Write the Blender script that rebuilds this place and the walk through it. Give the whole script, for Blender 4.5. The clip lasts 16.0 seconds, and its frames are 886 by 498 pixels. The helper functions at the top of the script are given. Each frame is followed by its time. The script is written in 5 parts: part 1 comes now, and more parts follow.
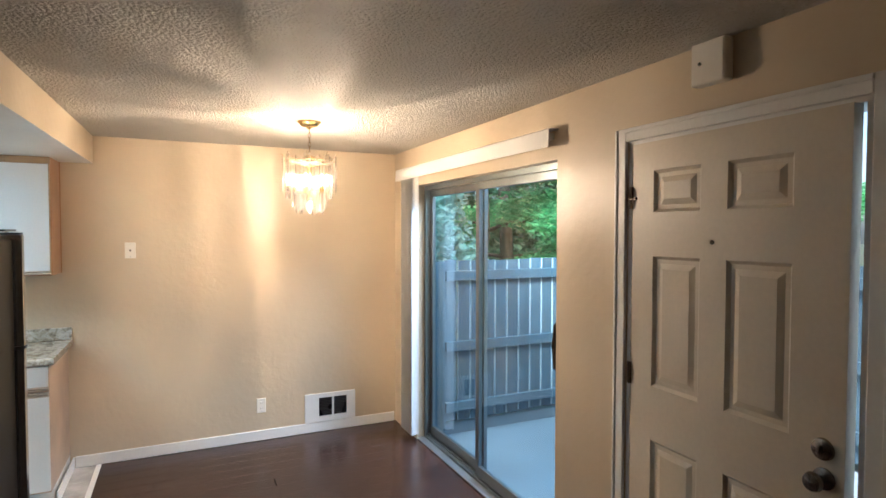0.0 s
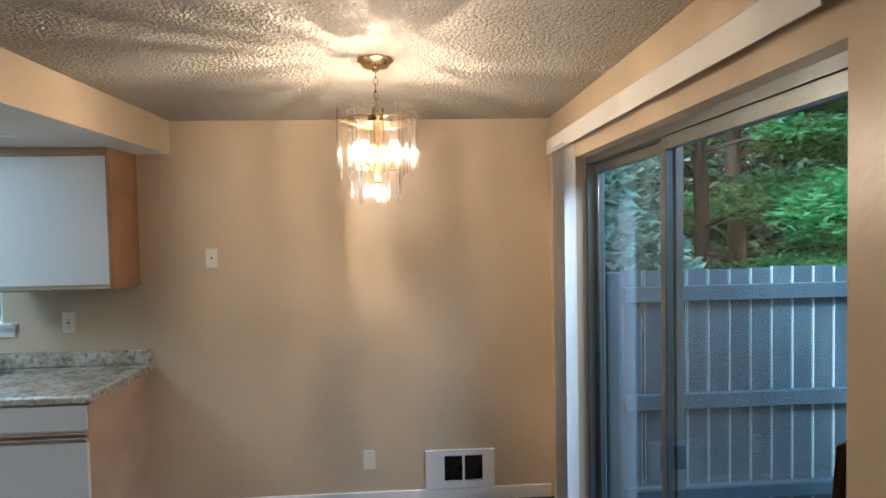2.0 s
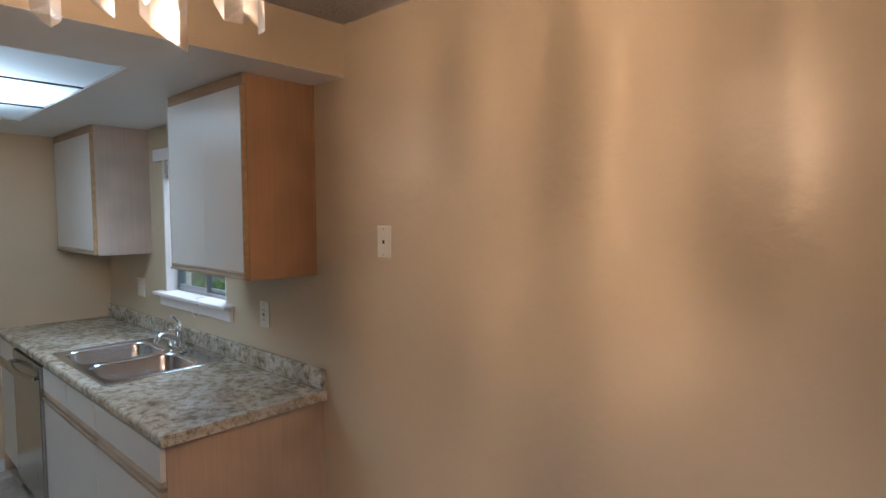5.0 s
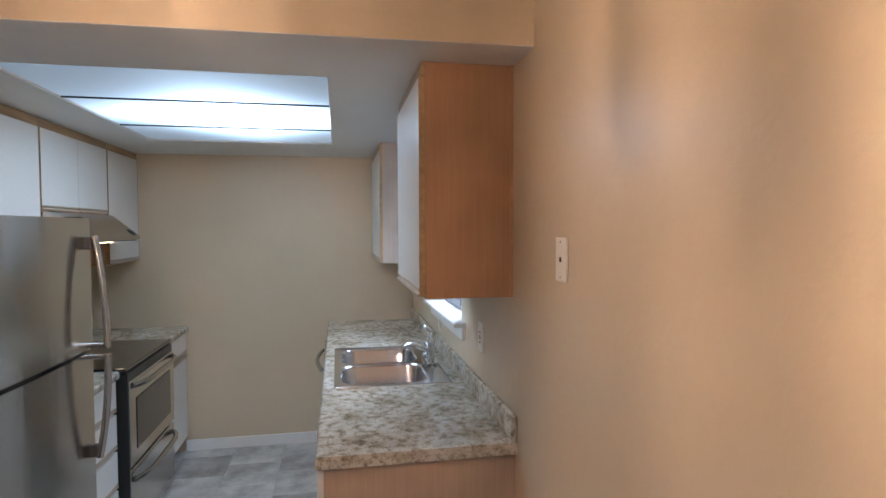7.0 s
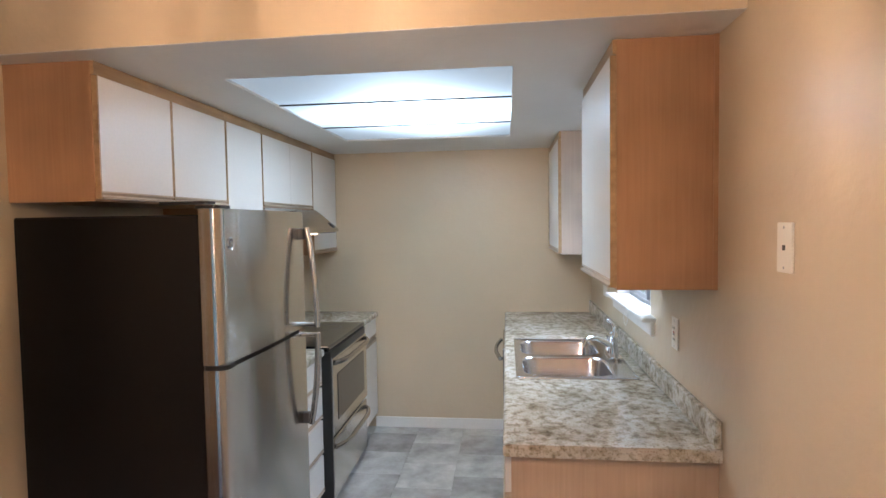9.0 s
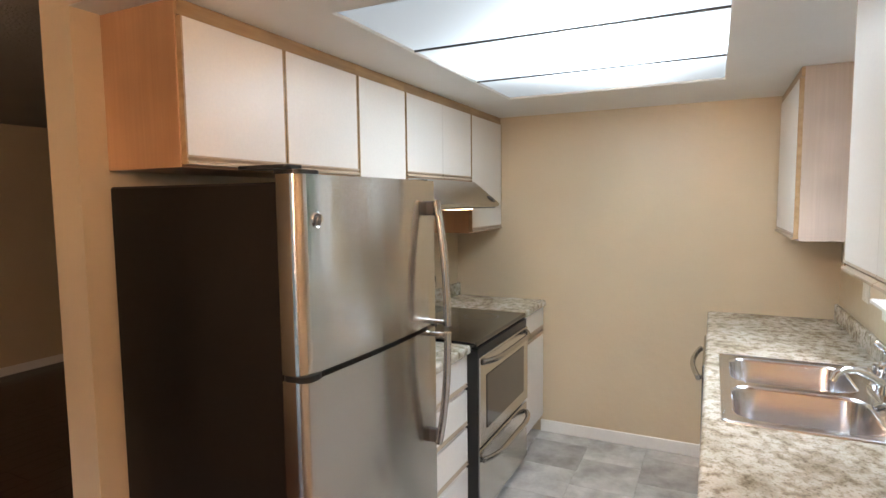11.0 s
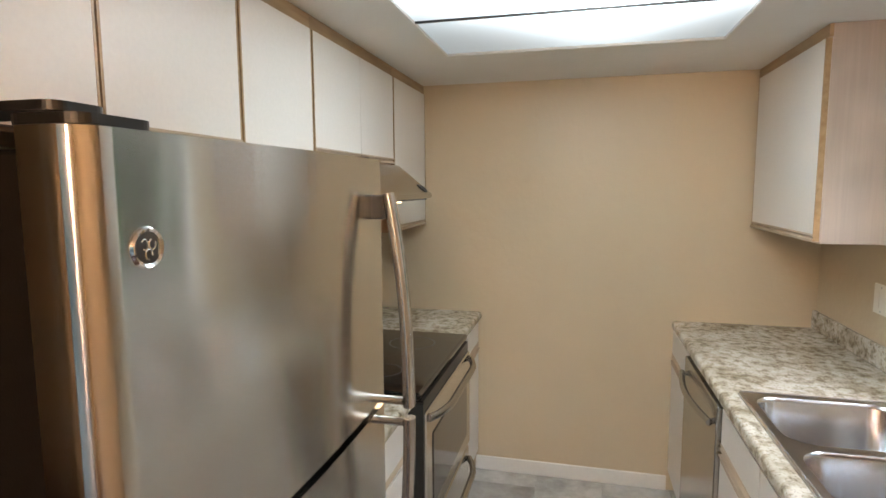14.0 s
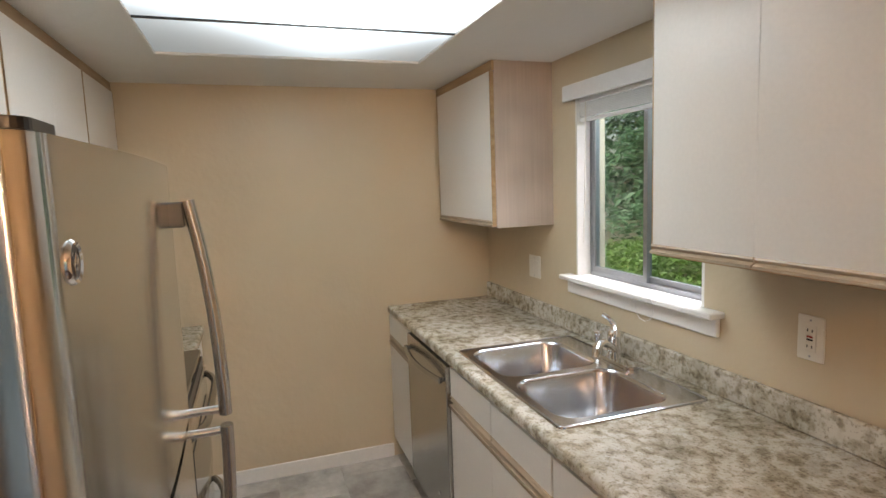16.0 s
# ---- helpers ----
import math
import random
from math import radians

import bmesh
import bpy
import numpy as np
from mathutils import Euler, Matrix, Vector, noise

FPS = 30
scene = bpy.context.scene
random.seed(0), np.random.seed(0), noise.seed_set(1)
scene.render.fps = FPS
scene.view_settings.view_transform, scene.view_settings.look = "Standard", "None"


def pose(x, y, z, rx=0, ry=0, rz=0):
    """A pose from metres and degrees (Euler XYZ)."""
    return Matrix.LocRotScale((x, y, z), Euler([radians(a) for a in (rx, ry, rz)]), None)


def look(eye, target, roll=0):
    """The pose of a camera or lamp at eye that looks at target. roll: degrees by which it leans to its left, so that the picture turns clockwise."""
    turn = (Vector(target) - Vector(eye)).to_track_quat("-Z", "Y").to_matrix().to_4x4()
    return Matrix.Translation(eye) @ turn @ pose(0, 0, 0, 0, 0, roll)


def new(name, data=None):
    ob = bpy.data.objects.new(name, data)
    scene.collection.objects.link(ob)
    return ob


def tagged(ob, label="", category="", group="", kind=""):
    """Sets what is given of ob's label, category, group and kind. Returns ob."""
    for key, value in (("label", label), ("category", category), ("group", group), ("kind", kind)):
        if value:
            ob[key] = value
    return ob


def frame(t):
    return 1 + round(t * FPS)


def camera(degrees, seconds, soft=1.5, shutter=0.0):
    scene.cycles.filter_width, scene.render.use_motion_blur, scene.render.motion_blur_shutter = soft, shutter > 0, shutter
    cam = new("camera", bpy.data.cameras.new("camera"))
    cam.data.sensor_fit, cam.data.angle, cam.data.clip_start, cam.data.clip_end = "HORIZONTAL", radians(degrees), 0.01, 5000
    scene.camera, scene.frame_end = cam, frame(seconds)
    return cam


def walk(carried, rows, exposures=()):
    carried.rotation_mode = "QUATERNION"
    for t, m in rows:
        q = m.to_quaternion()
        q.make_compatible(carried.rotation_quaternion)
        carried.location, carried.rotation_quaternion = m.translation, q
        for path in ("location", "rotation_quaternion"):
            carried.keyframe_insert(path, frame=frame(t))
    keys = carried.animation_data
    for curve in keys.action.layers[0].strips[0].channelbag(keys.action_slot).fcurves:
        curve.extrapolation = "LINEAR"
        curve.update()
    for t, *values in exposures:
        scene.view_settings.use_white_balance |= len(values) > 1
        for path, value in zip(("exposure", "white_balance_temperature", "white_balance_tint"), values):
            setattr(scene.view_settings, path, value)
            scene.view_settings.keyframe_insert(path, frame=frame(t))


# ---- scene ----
cam = camera(76.7, 16.0)
PATH = [
    (0, (0.198, 1.012, 1.679), (1.044, 2.823, 1.614), 0.1),
    (0.5, (0.415, 1.264, 1.675), (1.097, 3.143, 1.621), 0.1),
    (1, (0.594, 1.595, 1.693), (1.125, 3.523, 1.638), -0.4),
    (1.5, (0.844, 1.914, 1.693), (1.189, 3.882, 1.614), -1.3),
    (2, (1.029, 2.248, 1.67), (1.151, 4.243, 1.604), -1.1),
    (2.5, (1.134, 2.639, 1.683), (1.028, 4.635, 1.611), -1.1),
    (3, (1.315, 2.992, 1.669), (0.91, 4.95, 1.613), -2.0),
    (3.2, (1.4, 3.146, 1.692), (0.843, 5.066, 1.632), -1.8),
    (5.5, (1.328, 4.559, 1.624), (-0.188, 5.859, 1.517), -0.1),
    (6, (1.231, 4.791, 1.633), (-0.482, 5.821, 1.562), 0.0),
    (6.5, (1.221, 4.985, 1.626), (-0.668, 5.638, 1.563), 0.2),
    (7, (1.23, 5.076, 1.616), (-0.735, 5.446, 1.541), -0.2),
    (7.5, (1.232, 5.101, 1.604), (-0.759, 5.284, 1.526), -0.6),
    (8, (1.231, 5.076, 1.603), (-0.767, 5.112, 1.524), -0.9),
    (8.5, (1.225, 5.025, 1.599), (-0.772, 4.95, 1.518), -0.8),
    (9, (1.211, 5.017, 1.602), (-0.774, 4.792, 1.508), -0.9),
    (9.5, (1.157, 5.019, 1.582), (-0.805, 4.643, 1.478), -0.5),
    (10, (0.984, 5.012, 1.573), (-0.94, 4.483, 1.436), -0.1),
    (10.2, (0.898, 5.012, 1.582), (-1.009, 4.428, 1.435), -0.3),
    (12.3, (0.265, 5.025, 1.59), (-1.352, 3.858, 1.407), -0.2),
    (12.5, (0.219, 4.979, 1.587), (-1.409, 3.833, 1.397), -0.1),
    (13, (0.11, 4.814, 1.602), (-1.606, 3.81, 1.381), 0.3),
    (13.5, (0.034, 4.712, 1.593), (-1.79, 3.923, 1.372), 0.3),
    (14, (-0.057, 4.538, 1.602), (-1.986, 4.06, 1.382), -0.3),
    (14.5, (-0.024, 4.407, 1.615), (-2.012, 4.285, 1.427), -2.5),
    (15, (0.026, 4.292, 1.612), (-1.956, 4.49, 1.425), -2.9),
    (15.5, (0.056, 4.275, 1.609), (-1.888, 4.7, 1.403), -2.0),
    (16, (0.071, 4.285, 1.603), (-1.81, 4.925, 1.375), -2.0),
]
EXPOSURES = [
    (0.0, 1.30, 5550, 10),
    (0.5, 1.06, 5530, 10),
    (1.5, 0.53, 5500, 10),
    (2.5, 0.20, 5450, 11),
    (3.0, 0.09, 5480, 12),
    (5.5, 0.00, 6200, 23),
    (7.0, 0.42, 6000, 24),
    (8.5, 0.82, 6150, 24),
    (10.0, 1.12, 6600, 25),
    (12.5, 1.24, 7900, 29),
    (13.5, 1.10, 7700, 27),
    (14.5, 0.80, 7700, 26),
    (15.0, 0.74, 7900, 27),
    (16.0, 0.64, 8000, 28),
]
walk(cam, [(t, look(eye, target, roll)) for t, eye, target, roll in PATH], EXPOSURES)

# ---------- world, sun, exposure ----------
def make_world():
    w = bpy.data.worlds.new("world")
    scene.world = w
    w.use_nodes = True
    nt = w.node_tree
    sky = nt.nodes.new("ShaderNodeTexSky")
    sky.sky_type = "NISHITA"
    sky.sun_disc = False
    sky.sun_elevation = radians(48)
    sky.sun_rotation = radians(214)
    sky.dust_density = 3.0
    bg = nt.nodes["Background"]
    bg.inputs["Strength"].default_value = 0.15
    nt.links.new(sky.outputs["Color"], bg.inputs["Color"])


make_world()
sun = new("sun", bpy.data.lights.new("sun", "SUN"))
sun.data.energy, sun.data.angle, sun.data.color = 5.0, radians(12), (1.0, 0.97, 0.92)
sun.matrix_world = pose(0, 0, 20, 42, 0, -34)


def sky_lamp(name, eye, target, w, h, power):
    """Sky light gathered above an opening, outside."""
    ob = new(name, bpy.data.lights.new(name, "AREA"))
    ob.data.shape, ob.data.size, ob.data.size_y = "RECTANGLE", w, h
    ob.data.energy, ob.data.color = power, (0.72, 0.86, 1.0)
    ob.matrix_world = look(eye, target)
    return ob


sky_lamp("sky_over_sink_window", (-1.715, 6.25, 2.45), (-1.715, 5.35, 1.0), 1.2, 0.6, 42)
sky_lamp("sky_over_patio_door", (2.95, 4.2, 2.75), (1.3, 4.2, 0.6), 1.7, 0.9, 70)

XH, XF, XE, YN, YB = -0.36, -3.07, 1.90, 5.65, 3.36
KZ, DZ, XW, YS = 2.149, 2.343, -4.6, -0.75
T = 0.12


# ---------- materials ----------
def nodes_of(name):
    m = bpy.data.materials.new(name)
    m.use_nodes = True
    return m, m.node_tree.nodes, m.node_tree.links, m.node_tree.nodes["Principled BSDF"]


def coords(N, L, scale=(1, 1, 1), vary=False):
    tc = N.new("ShaderNodeTexCoord")
    mp = N.new("ShaderNodeMapping")
    mp.inputs["Scale"].default_value = scale
    L.new(tc.outputs["Object"], mp.inputs["Vector"])
    if vary:
        oi = N.new("ShaderNodeObjectInfo")
        mul = N.new("ShaderNodeVectorMath")
        mul.operation = "SCALE"
        mul.inputs[0].default_value = (37.0, 19.0, 11.0)
        L.new(oi.outputs["Random"], mul.inputs["Scale"])
        L.new(mul.outputs[0], mp.inputs["Location"])
    return mp.outputs["Vector"]


def noise_tex(N, L, vec, scale, detail=3.0, rough=0.5):
    n = N.new("ShaderNodeTexNoise")
    n.inputs["Scale"].default_value = scale
    n.inputs["Detail"].default_value = detail
    n.inputs["Roughness"].default_value = rough
    L.new(vec, n.inputs["Vector"])
    return n.outputs["Fac"]


def ramp(N, L, fac, stops):
    r = N.new("ShaderNodeValToRGB")
    e = r.color_ramp.elements
    while len(e) < len(stops):
        e.new(0.5)
    for k, (p, c) in enumerate(stops):
        e[k].position = p
        e[k].color = (*c, 1) if len(c) == 3 else c
    L.new(fac, r.inputs["Fac"])
    return r.outputs["Color"]


def mix(N, L, fac, a, b, mode="MIX"):
    m = N.new("ShaderNodeMix")
    m.data_type = "RGBA"
    m.blend_type = mode
    for sock, v in ((m.inputs[0], fac), (m.inputs[6], a), (m.inputs[7], b)):
        if isinstance(v, (int, float)):
            sock.default_value = v
        elif isinstance(v, tuple):
            sock.default_value = (*v, 1)
        else:
            L.new(v, sock)
    return m.outputs[2]


def bump(N, L, height, strength, distance, b, prev=None):
    n = N.new("ShaderNodeBump")
    n.inputs["Strength"].default_value = strength
    n.inputs["Distance"].default_value = distance
    L.new(height, n.inputs["Height"])
    if prev is not None:
        L.new(prev, n.inputs["Normal"])
    L.new(n.outputs["Normal"], b.inputs["Normal"])
    return n.outputs["Normal"]


def spread(c, k):
    return tuple(min(1.0, v * k) for v in c)


def mat(name, color, rough=0.5, metal=0.0, amount=0.08, big=1.5, small=60.0, relief=0.0, depth=0.001, stretch=(1, 1, 1), vary=False, coat=0.0, spec=0.5):
    m, N, L, b = nodes_of(name)
    v = coords(N, L, stretch, vary)
    n1 = noise_tex(N, L, v, big, 3)
    n2 = noise_tex(N, L, v, small, 4)
    c = ramp(N, L, n1, [(0.3, spread(color, 1 - amount)), (0.7, spread(color, 1 + amount))])
    c2 = ramp(N, L, n2, [(0.35, (1 - amount,) * 3), (0.65, (1, 1, 1))])
    L.new(mix(N, L, 1.0, c, c2, "MULTIPLY"), b.inputs["Base Color"])
    rr = N.new("ShaderNodeMapRange")
    rr.inputs["To Min"].default_value = max(0.02, rough - 0.06)
    rr.inputs["To Max"].default_value = min(1.0, rough + 0.06)
    L.new(n1, rr.inputs["Value"])
    L.new(rr.outputs[0], b.inputs["Roughness"])
    b.inputs["Metallic"].default_value = metal
    b.inputs["Coat Weight"].default_value = coat
    b.inputs["Specular IOR Level"].default_value = spec
    if relief:
        bump(N, L, n2, relief, depth, b)
    return m


def wall_paint(name, color, rough=0.36):
    m, N, L, b = nodes_of(name)
    v = coords(N, L)
    n1 = noise_tex(N, L, v, 1.1, 3)
    n2 = noise_tex(N, L, v, 20, 4, 0.5)
    n3 = noise_tex(N, L, v, 7, 2)
    c = ramp(N, L, n1, [(0.3, spread(color, 0.93)), (0.7, spread(color, 1.05))])
    L.new(c, b.inputs["Base Color"])
    rr = N.new("ShaderNodeMapRange")
    rr.inputs["To Min"].default_value = rough - 0.07
    rr.inputs["To Max"].default_value = rough + 0.1
    L.new(n3, rr.inputs["Value"])
    L.new(rr.outputs[0], b.inputs["Roughness"])
    blobs = ramp(N, L, n2, [(0.42, (0, 0, 0)), (0.62, (1, 1, 1))])
    p = bump(N, L, blobs, 0.36, 0.0015, b)
    bump(N, L, n3, 0.15, 0.004, b, p)
    return m


def popcorn(name, color):
    m, N, L, b = nodes_of(name)
    v = coords(N, L)
    n1 = noise_tex(N, L, v, 0.9, 3)
    vo = N.new("ShaderNodeTexVoronoi")
    vo.inputs["Scale"].default_value = 72
    L.new(v, vo.inputs["Vector"])
    n2 = noise_tex(N, L, v, 60, 6, 0.7)
    c = ramp(N, L, n1, [(0.3, spread(color, 0.92)), (0.7, spread(color, 1.04))])
    L.new(c, b.inputs["Base Color"])
    b.inputs["Roughness"].default_value = 0.75
    h = mix(N, L, 0.6, vo.outputs["Distance"], n2)
    hh = ramp(N, L, h, [(0.3, (1, 1, 1)), (0.62, (0, 0, 0))])
    bump(N, L, hh, 1.0, 0.013, b)
    return m


def stone_laminate(name):
    m, N, L, b = nodes_of(name)
    v = coords(N, L)
    n1 = noise_tex(N, L, v, 6.5, 6, 0.65)
    n2 = noise_tex(N, L, v, 30, 6, 0.6)
    n3 = noise_tex(N, L, v, 120, 3, 0.6)
    base = ramp(N, L, n1, [(0.34, (0.33, 0.29, 0.22)), (0.47, (0.50, 0.46, 0.385)), (0.6, (0.61, 0.58, 0.52))])
    veins = ramp(N, L, n2, [(0.34, (0.34, 0.29, 0.22)), (0.45, (0.70, 0.66, 0.58)), (0.54, (1, 1, 1))])
    c = mix(N, L, 0.8, base, veins, "MULTIPLY")
    flecks = ramp(N, L, n3, [(0.36, (0.28, 0.24, 0.18)), (0.45, (1, 1, 1))])
    c = mix(N, L, 0.4, c, flecks, "MULTIPLY")
    L.new(c, b.inputs["Base Color"])
    b.inputs["Roughness"].default_value = 0.17
    bump(N, L, n3, 0.05, 0.0005, b)
    return m


def wood(name, dark, light, rough=0.35, stretch=(1.5, 22, 22), vary=True, relief=0.08):
    m, N, L, b = nodes_of(name)
    v = coords(N, L, stretch, vary)
    n1 = noise_tex(N, L, v, 1.6, 5, 0.6)
    v2 = coords(N, L, (1, 1, 1), vary)
    n2 = noise_tex(N, L, v2, 3.0, 2)
    c = ramp(N, L, n1, [(0.3, dark), (0.7, light)])
    c2 = ramp(N, L, n2, [(0.3, (0.72, 0.72, 0.72)), (0.7, (1, 1, 1))])
    L.new(mix(N, L, 1.0, c, c2, "MULTIPLY"), b.inputs["Base Color"])
    b.inputs["Roughness"].default_value = rough
    bump(N, L, n1, relief, 0.0008, b)
    return m


def vinyl_tile(name):
    m, N, L, b = nodes_of(name)
    v = coords(N, L, (1, 1, 1), True)
    n1 = noise_tex(N, L, v, 4.5, 6, 0.62)
    n2 = noise_tex(N, L, v, 45, 4)
    oi = N.new("ShaderNodeObjectInfo")
    tone = ramp(N, L, oi.outputs["Random"], [(0.0, (0.68, 0.68, 0.68)), (1.0, (1, 1, 1))])
    c = ramp(N, L, n1, [(0.33, (0.38, 0.37, 0.345)), (0.52, (0.56, 0.55, 0.52)), (0.68, (0.72, 0.71, 0.68))])
    c = mix(N, L, 1.0, c, tone, "MULTIPLY")
    L.new(c, b.inputs["Base Color"])
    b.inputs["Roughness"].default_value = 0.2
    bump(N, L, n2, 0.08, 0.0006, b)
    return m


def brushed(name, color=(0.61, 0.592, 0.562), rough=0.17, stretch=(1, 1, 160), aniso=0.95):
    m, N, L, b = nodes_of(name)
    v = coords(N, L, stretch)
    n1 = noise_tex(N, L, v, 3.0, 3)
    v2 = coords(N, L)
    n2 = noise_tex(N, L, v2, 2.2, 3)
    b.inputs["Base Color"].default_value = (*color, 1)
    b.inputs["Metallic"].default_value = 1.0
    rr = N.new("ShaderNodeMapRange")
    rr.inputs["To Min"].default_value = rough - 0.04
    rr.inputs["To Max"].default_value = rough + 0.04
    L.new(mix(N, L, 0.5, n1, n2), rr.inputs["Value"])
    L.new(rr.outputs[0], b.inputs["Roughness"])
    n3 = noise_tex(N, L, coords(N, L, (7, 7, 0.9)), 1.3, 2)
    bump(N, L, n3, 0.42, 0.003, b)
    b.inputs["Anisotropic"].default_value = aniso
    b.inputs["Anisotropic Rotation"].default_value = 0.25
    return m


def glass(name, tint=(1, 1, 1), gloss=0.02, extra=0.04):
    m, N, L, b = nodes_of(name)
    N.remove(b)
    out = N["Material Output"]
    tr = N.new("ShaderNodeBsdfTransparent")
    tr.inputs["Color"].default_value = (*tint, 1)
    gl = N.new("ShaderNodeBsdfGlossy")
    gl.inputs["Roughness"].default_value = gloss
    lw = N.new("ShaderNodeLayerWeight")
    lw.inputs["Blend"].default_value = 0.5
    fr = N.new("ShaderNodeMath")
    fr.operation = "POWER"
    fr.inputs[1].default_value = 4.0
    L.new(lw.outputs["Facing"], fr.inputs[0])
    add = N.new("ShaderNodeMath")
    add.operation = "ADD"
    add.use_clamp = True
    add.inputs[1].default_value = extra
    L.new(fr.outputs[0], add.inputs[0])
    mx = N.new("ShaderNodeMixShader")
    L.new(add.outputs[0], mx.inputs[0])
    L.new(tr.outputs[0], mx.inputs[1])
    L.new(gl.outputs[0], mx.inputs[2])
    L.new(mx.outputs[0], out.inputs["Surface"])
    return m


def emitter(name, color, strength):
    m, N, L, b = nodes_of(name)
    b.inputs["Base Color"].default_value = (0.8, 0.8, 0.8, 1)
    b.inputs["Emission Color"].default_value = (*color, 1)
    b.inputs["Emission Strength"].default_value = strength
    return m


def leaf_mat(name, dark, light, trans=0.35):
    m, N, L, b = nodes_of(name)
    g = N.new("ShaderNodeNewGeometry")
    c = ramp(N, L, g.outputs["Random Per Island"], [(0.0, dark), (1.0, light)])
    L.new(c, b.inputs["Base Color"])
    b.inputs["Roughness"].default_value = 0.5
    t = N.new("ShaderNodeBsdfTranslucent")
    L.new(c, t.inputs["Color"])
    mx = N.new("ShaderNodeMixShader")
    mx.inputs[0].default_value = trans
    L.new(b.outputs[0], mx.inputs[1])
    L.new(t.outputs[0], mx.inputs[2])
    L.new(mx.outputs[0], N["Material Output"].inputs["Surface"])
    return m


def ground_mat(name):
    m, N, L, b = nodes_of(name)
    v = coords(N, L)
    n1 = noise_tex(N, L, v, 0.8, 5)
    n2 = noise_tex(N, L, v, 30, 5, 0.7)
    c = ramp(N, L, n1, [(0.35, (0.05, 0.09, 0.025)), (0.6, (0.09, 0.08, 0.045))])
    d = ramp(N, L, n2, [(0.3, (0.4, 0.4, 0.4)), (0.7, (1, 1, 1))])
    L.new(mix(N, L, 1.0, c, d, "MULTIPLY"), b.inputs["Base Color"])
    b.inputs["Roughness"].default_value = 0.9
    bump(N, L, n2, 0.8, 0.02, b)
    return m


M_WALL = wall_paint("tan_paint", (0.60, 0.49, 0.345))
M_CEIL = popcorn("popcorn_ceiling", (0.56, 0.52, 0.45))
M_KCEIL = wall_paint("white_ceiling_paint", (0.74, 0.73, 0.70), 0.5)
M_TRIM = mat("white_trim_paint", (0.80, 0.79, 0.76), 0.35, amount=0.03, relief=0.05)
M_DOOR = mat("cream_door_paint", (0.66, 0.58, 0.46), 0.38, amount=0.04, relief=0.06)
M_LAM = mat("white_laminate", (0.74, 0.71, 0.67), 0.36, amount=0.03, small=90, relief=0.03)
M_VEN = wood("maple_veneer", (0.46, 0.25, 0.13), (0.52, 0.295, 0.16), 0.38, (60, 60, 2.0), False, 0.03)
M_VENP = wood("pale_veneer", (0.50, 0.41, 0.35), (0.56, 0.46, 0.39), 0.4, (60, 60, 2.0), False, 0.03)
M_PULL = wood("pale_oak_pull", (0.44, 0.33, 0.23), (0.60, 0.48, 0.36), 0.4, (2, 20, 20), False)
M_VENB = wood("light_maple_veneer", (0.52, 0.37, 0.255), (0.58, 0.42, 0.30), 0.42, (60, 60, 2.0), False, 0.03)
M_OAK = wood("oak_edging", (0.36, 0.22, 0.11), (0.55, 0.37, 0.20), 0.4, (2, 20, 20), False)
M_TOP = stone_laminate("granite_laminate")
M_WOODFLOOR = wood("dark_plank", (0.022, 0.009, 0.006), (0.075, 0.033, 0.022), 0.26, (2.2, 16, 16), True, 0.1)
M_TILE = vinyl_tile("grey_vinyl_tile")
M_GROUT = mat("pale_grout", (0.42, 0.41, 0.38), 0.7)
M_SUB = mat("dark_subfloor", (0.015, 0.008, 0.006), 0.7)
M_STEEL = brushed("brushed_steel")
M_STEELD = brushed("dark_brushed_steel", (0.41, 0.40, 0.38), 0.24, (1, 1, 160), 0.6)
M_STEELH = brushed("brushed_steel_level", (0.58, 0.57, 0.55), 0.22, (160, 1, 1), 0.3)
M_SINK = brushed("sink_steel", (0.64, 0.64, 0.66), 0.2, (90, 4, 4), 0.0)
M_CHROME = mat("chrome", (0.80, 0.80, 0.80), 0.07, 1.0, amount=0.01)
M_BRASS = mat("aged_brass", (0.55, 0.38, 0.16), 0.22, 1.0, amount=0.08)
M_NICKEL = mat("dull_nickel", (0.30, 0.27, 0.24), 0.28, 1.0, amount=0.1)
M_BLACK = mat("black_plastic", (0.012, 0.012, 0.012), 0.3, amount=0.1)
M_FRIDGE = mat("black_textured_steel", (0.010, 0.008, 0.0065), 0.45, amount=0.1, small=300, relief=0.25, depth=0.0006, spec=0.22)
M_GLASSTOP = mat("black_ceramic_glass", (0.008, 0.008, 0.008), 0.06, amount=0.02, coat=0.5)
M_OVENGLASS = mat("dark_oven_glass", (0.05, 0.045, 0.04), 0.08, amount=0.05, coat=0.3)
M_PLATE = mat("white_plastic", (0.80, 0.77, 0.70), 0.3, amount=0.02)
M_ALU = mat("mill_aluminium", (0.42, 0.44, 0.46), 0.38, 0.9, amount=0.06)
M_DALU = mat("dark_aluminium", (0.10, 0.10, 0.10), 0.4, 0.6, amount=0.06)
M_VINYL = mat("white_vinyl", (0.80, 0.79, 0.77), 0.32, amount=0.02)
M_SALU = mat("weathered_aluminium", (0.24, 0.27, 0.285), 0.35, 0.9, amount=0.08)
M_PANE = glass("window_glass", (0.84, 0.95, 0.97))




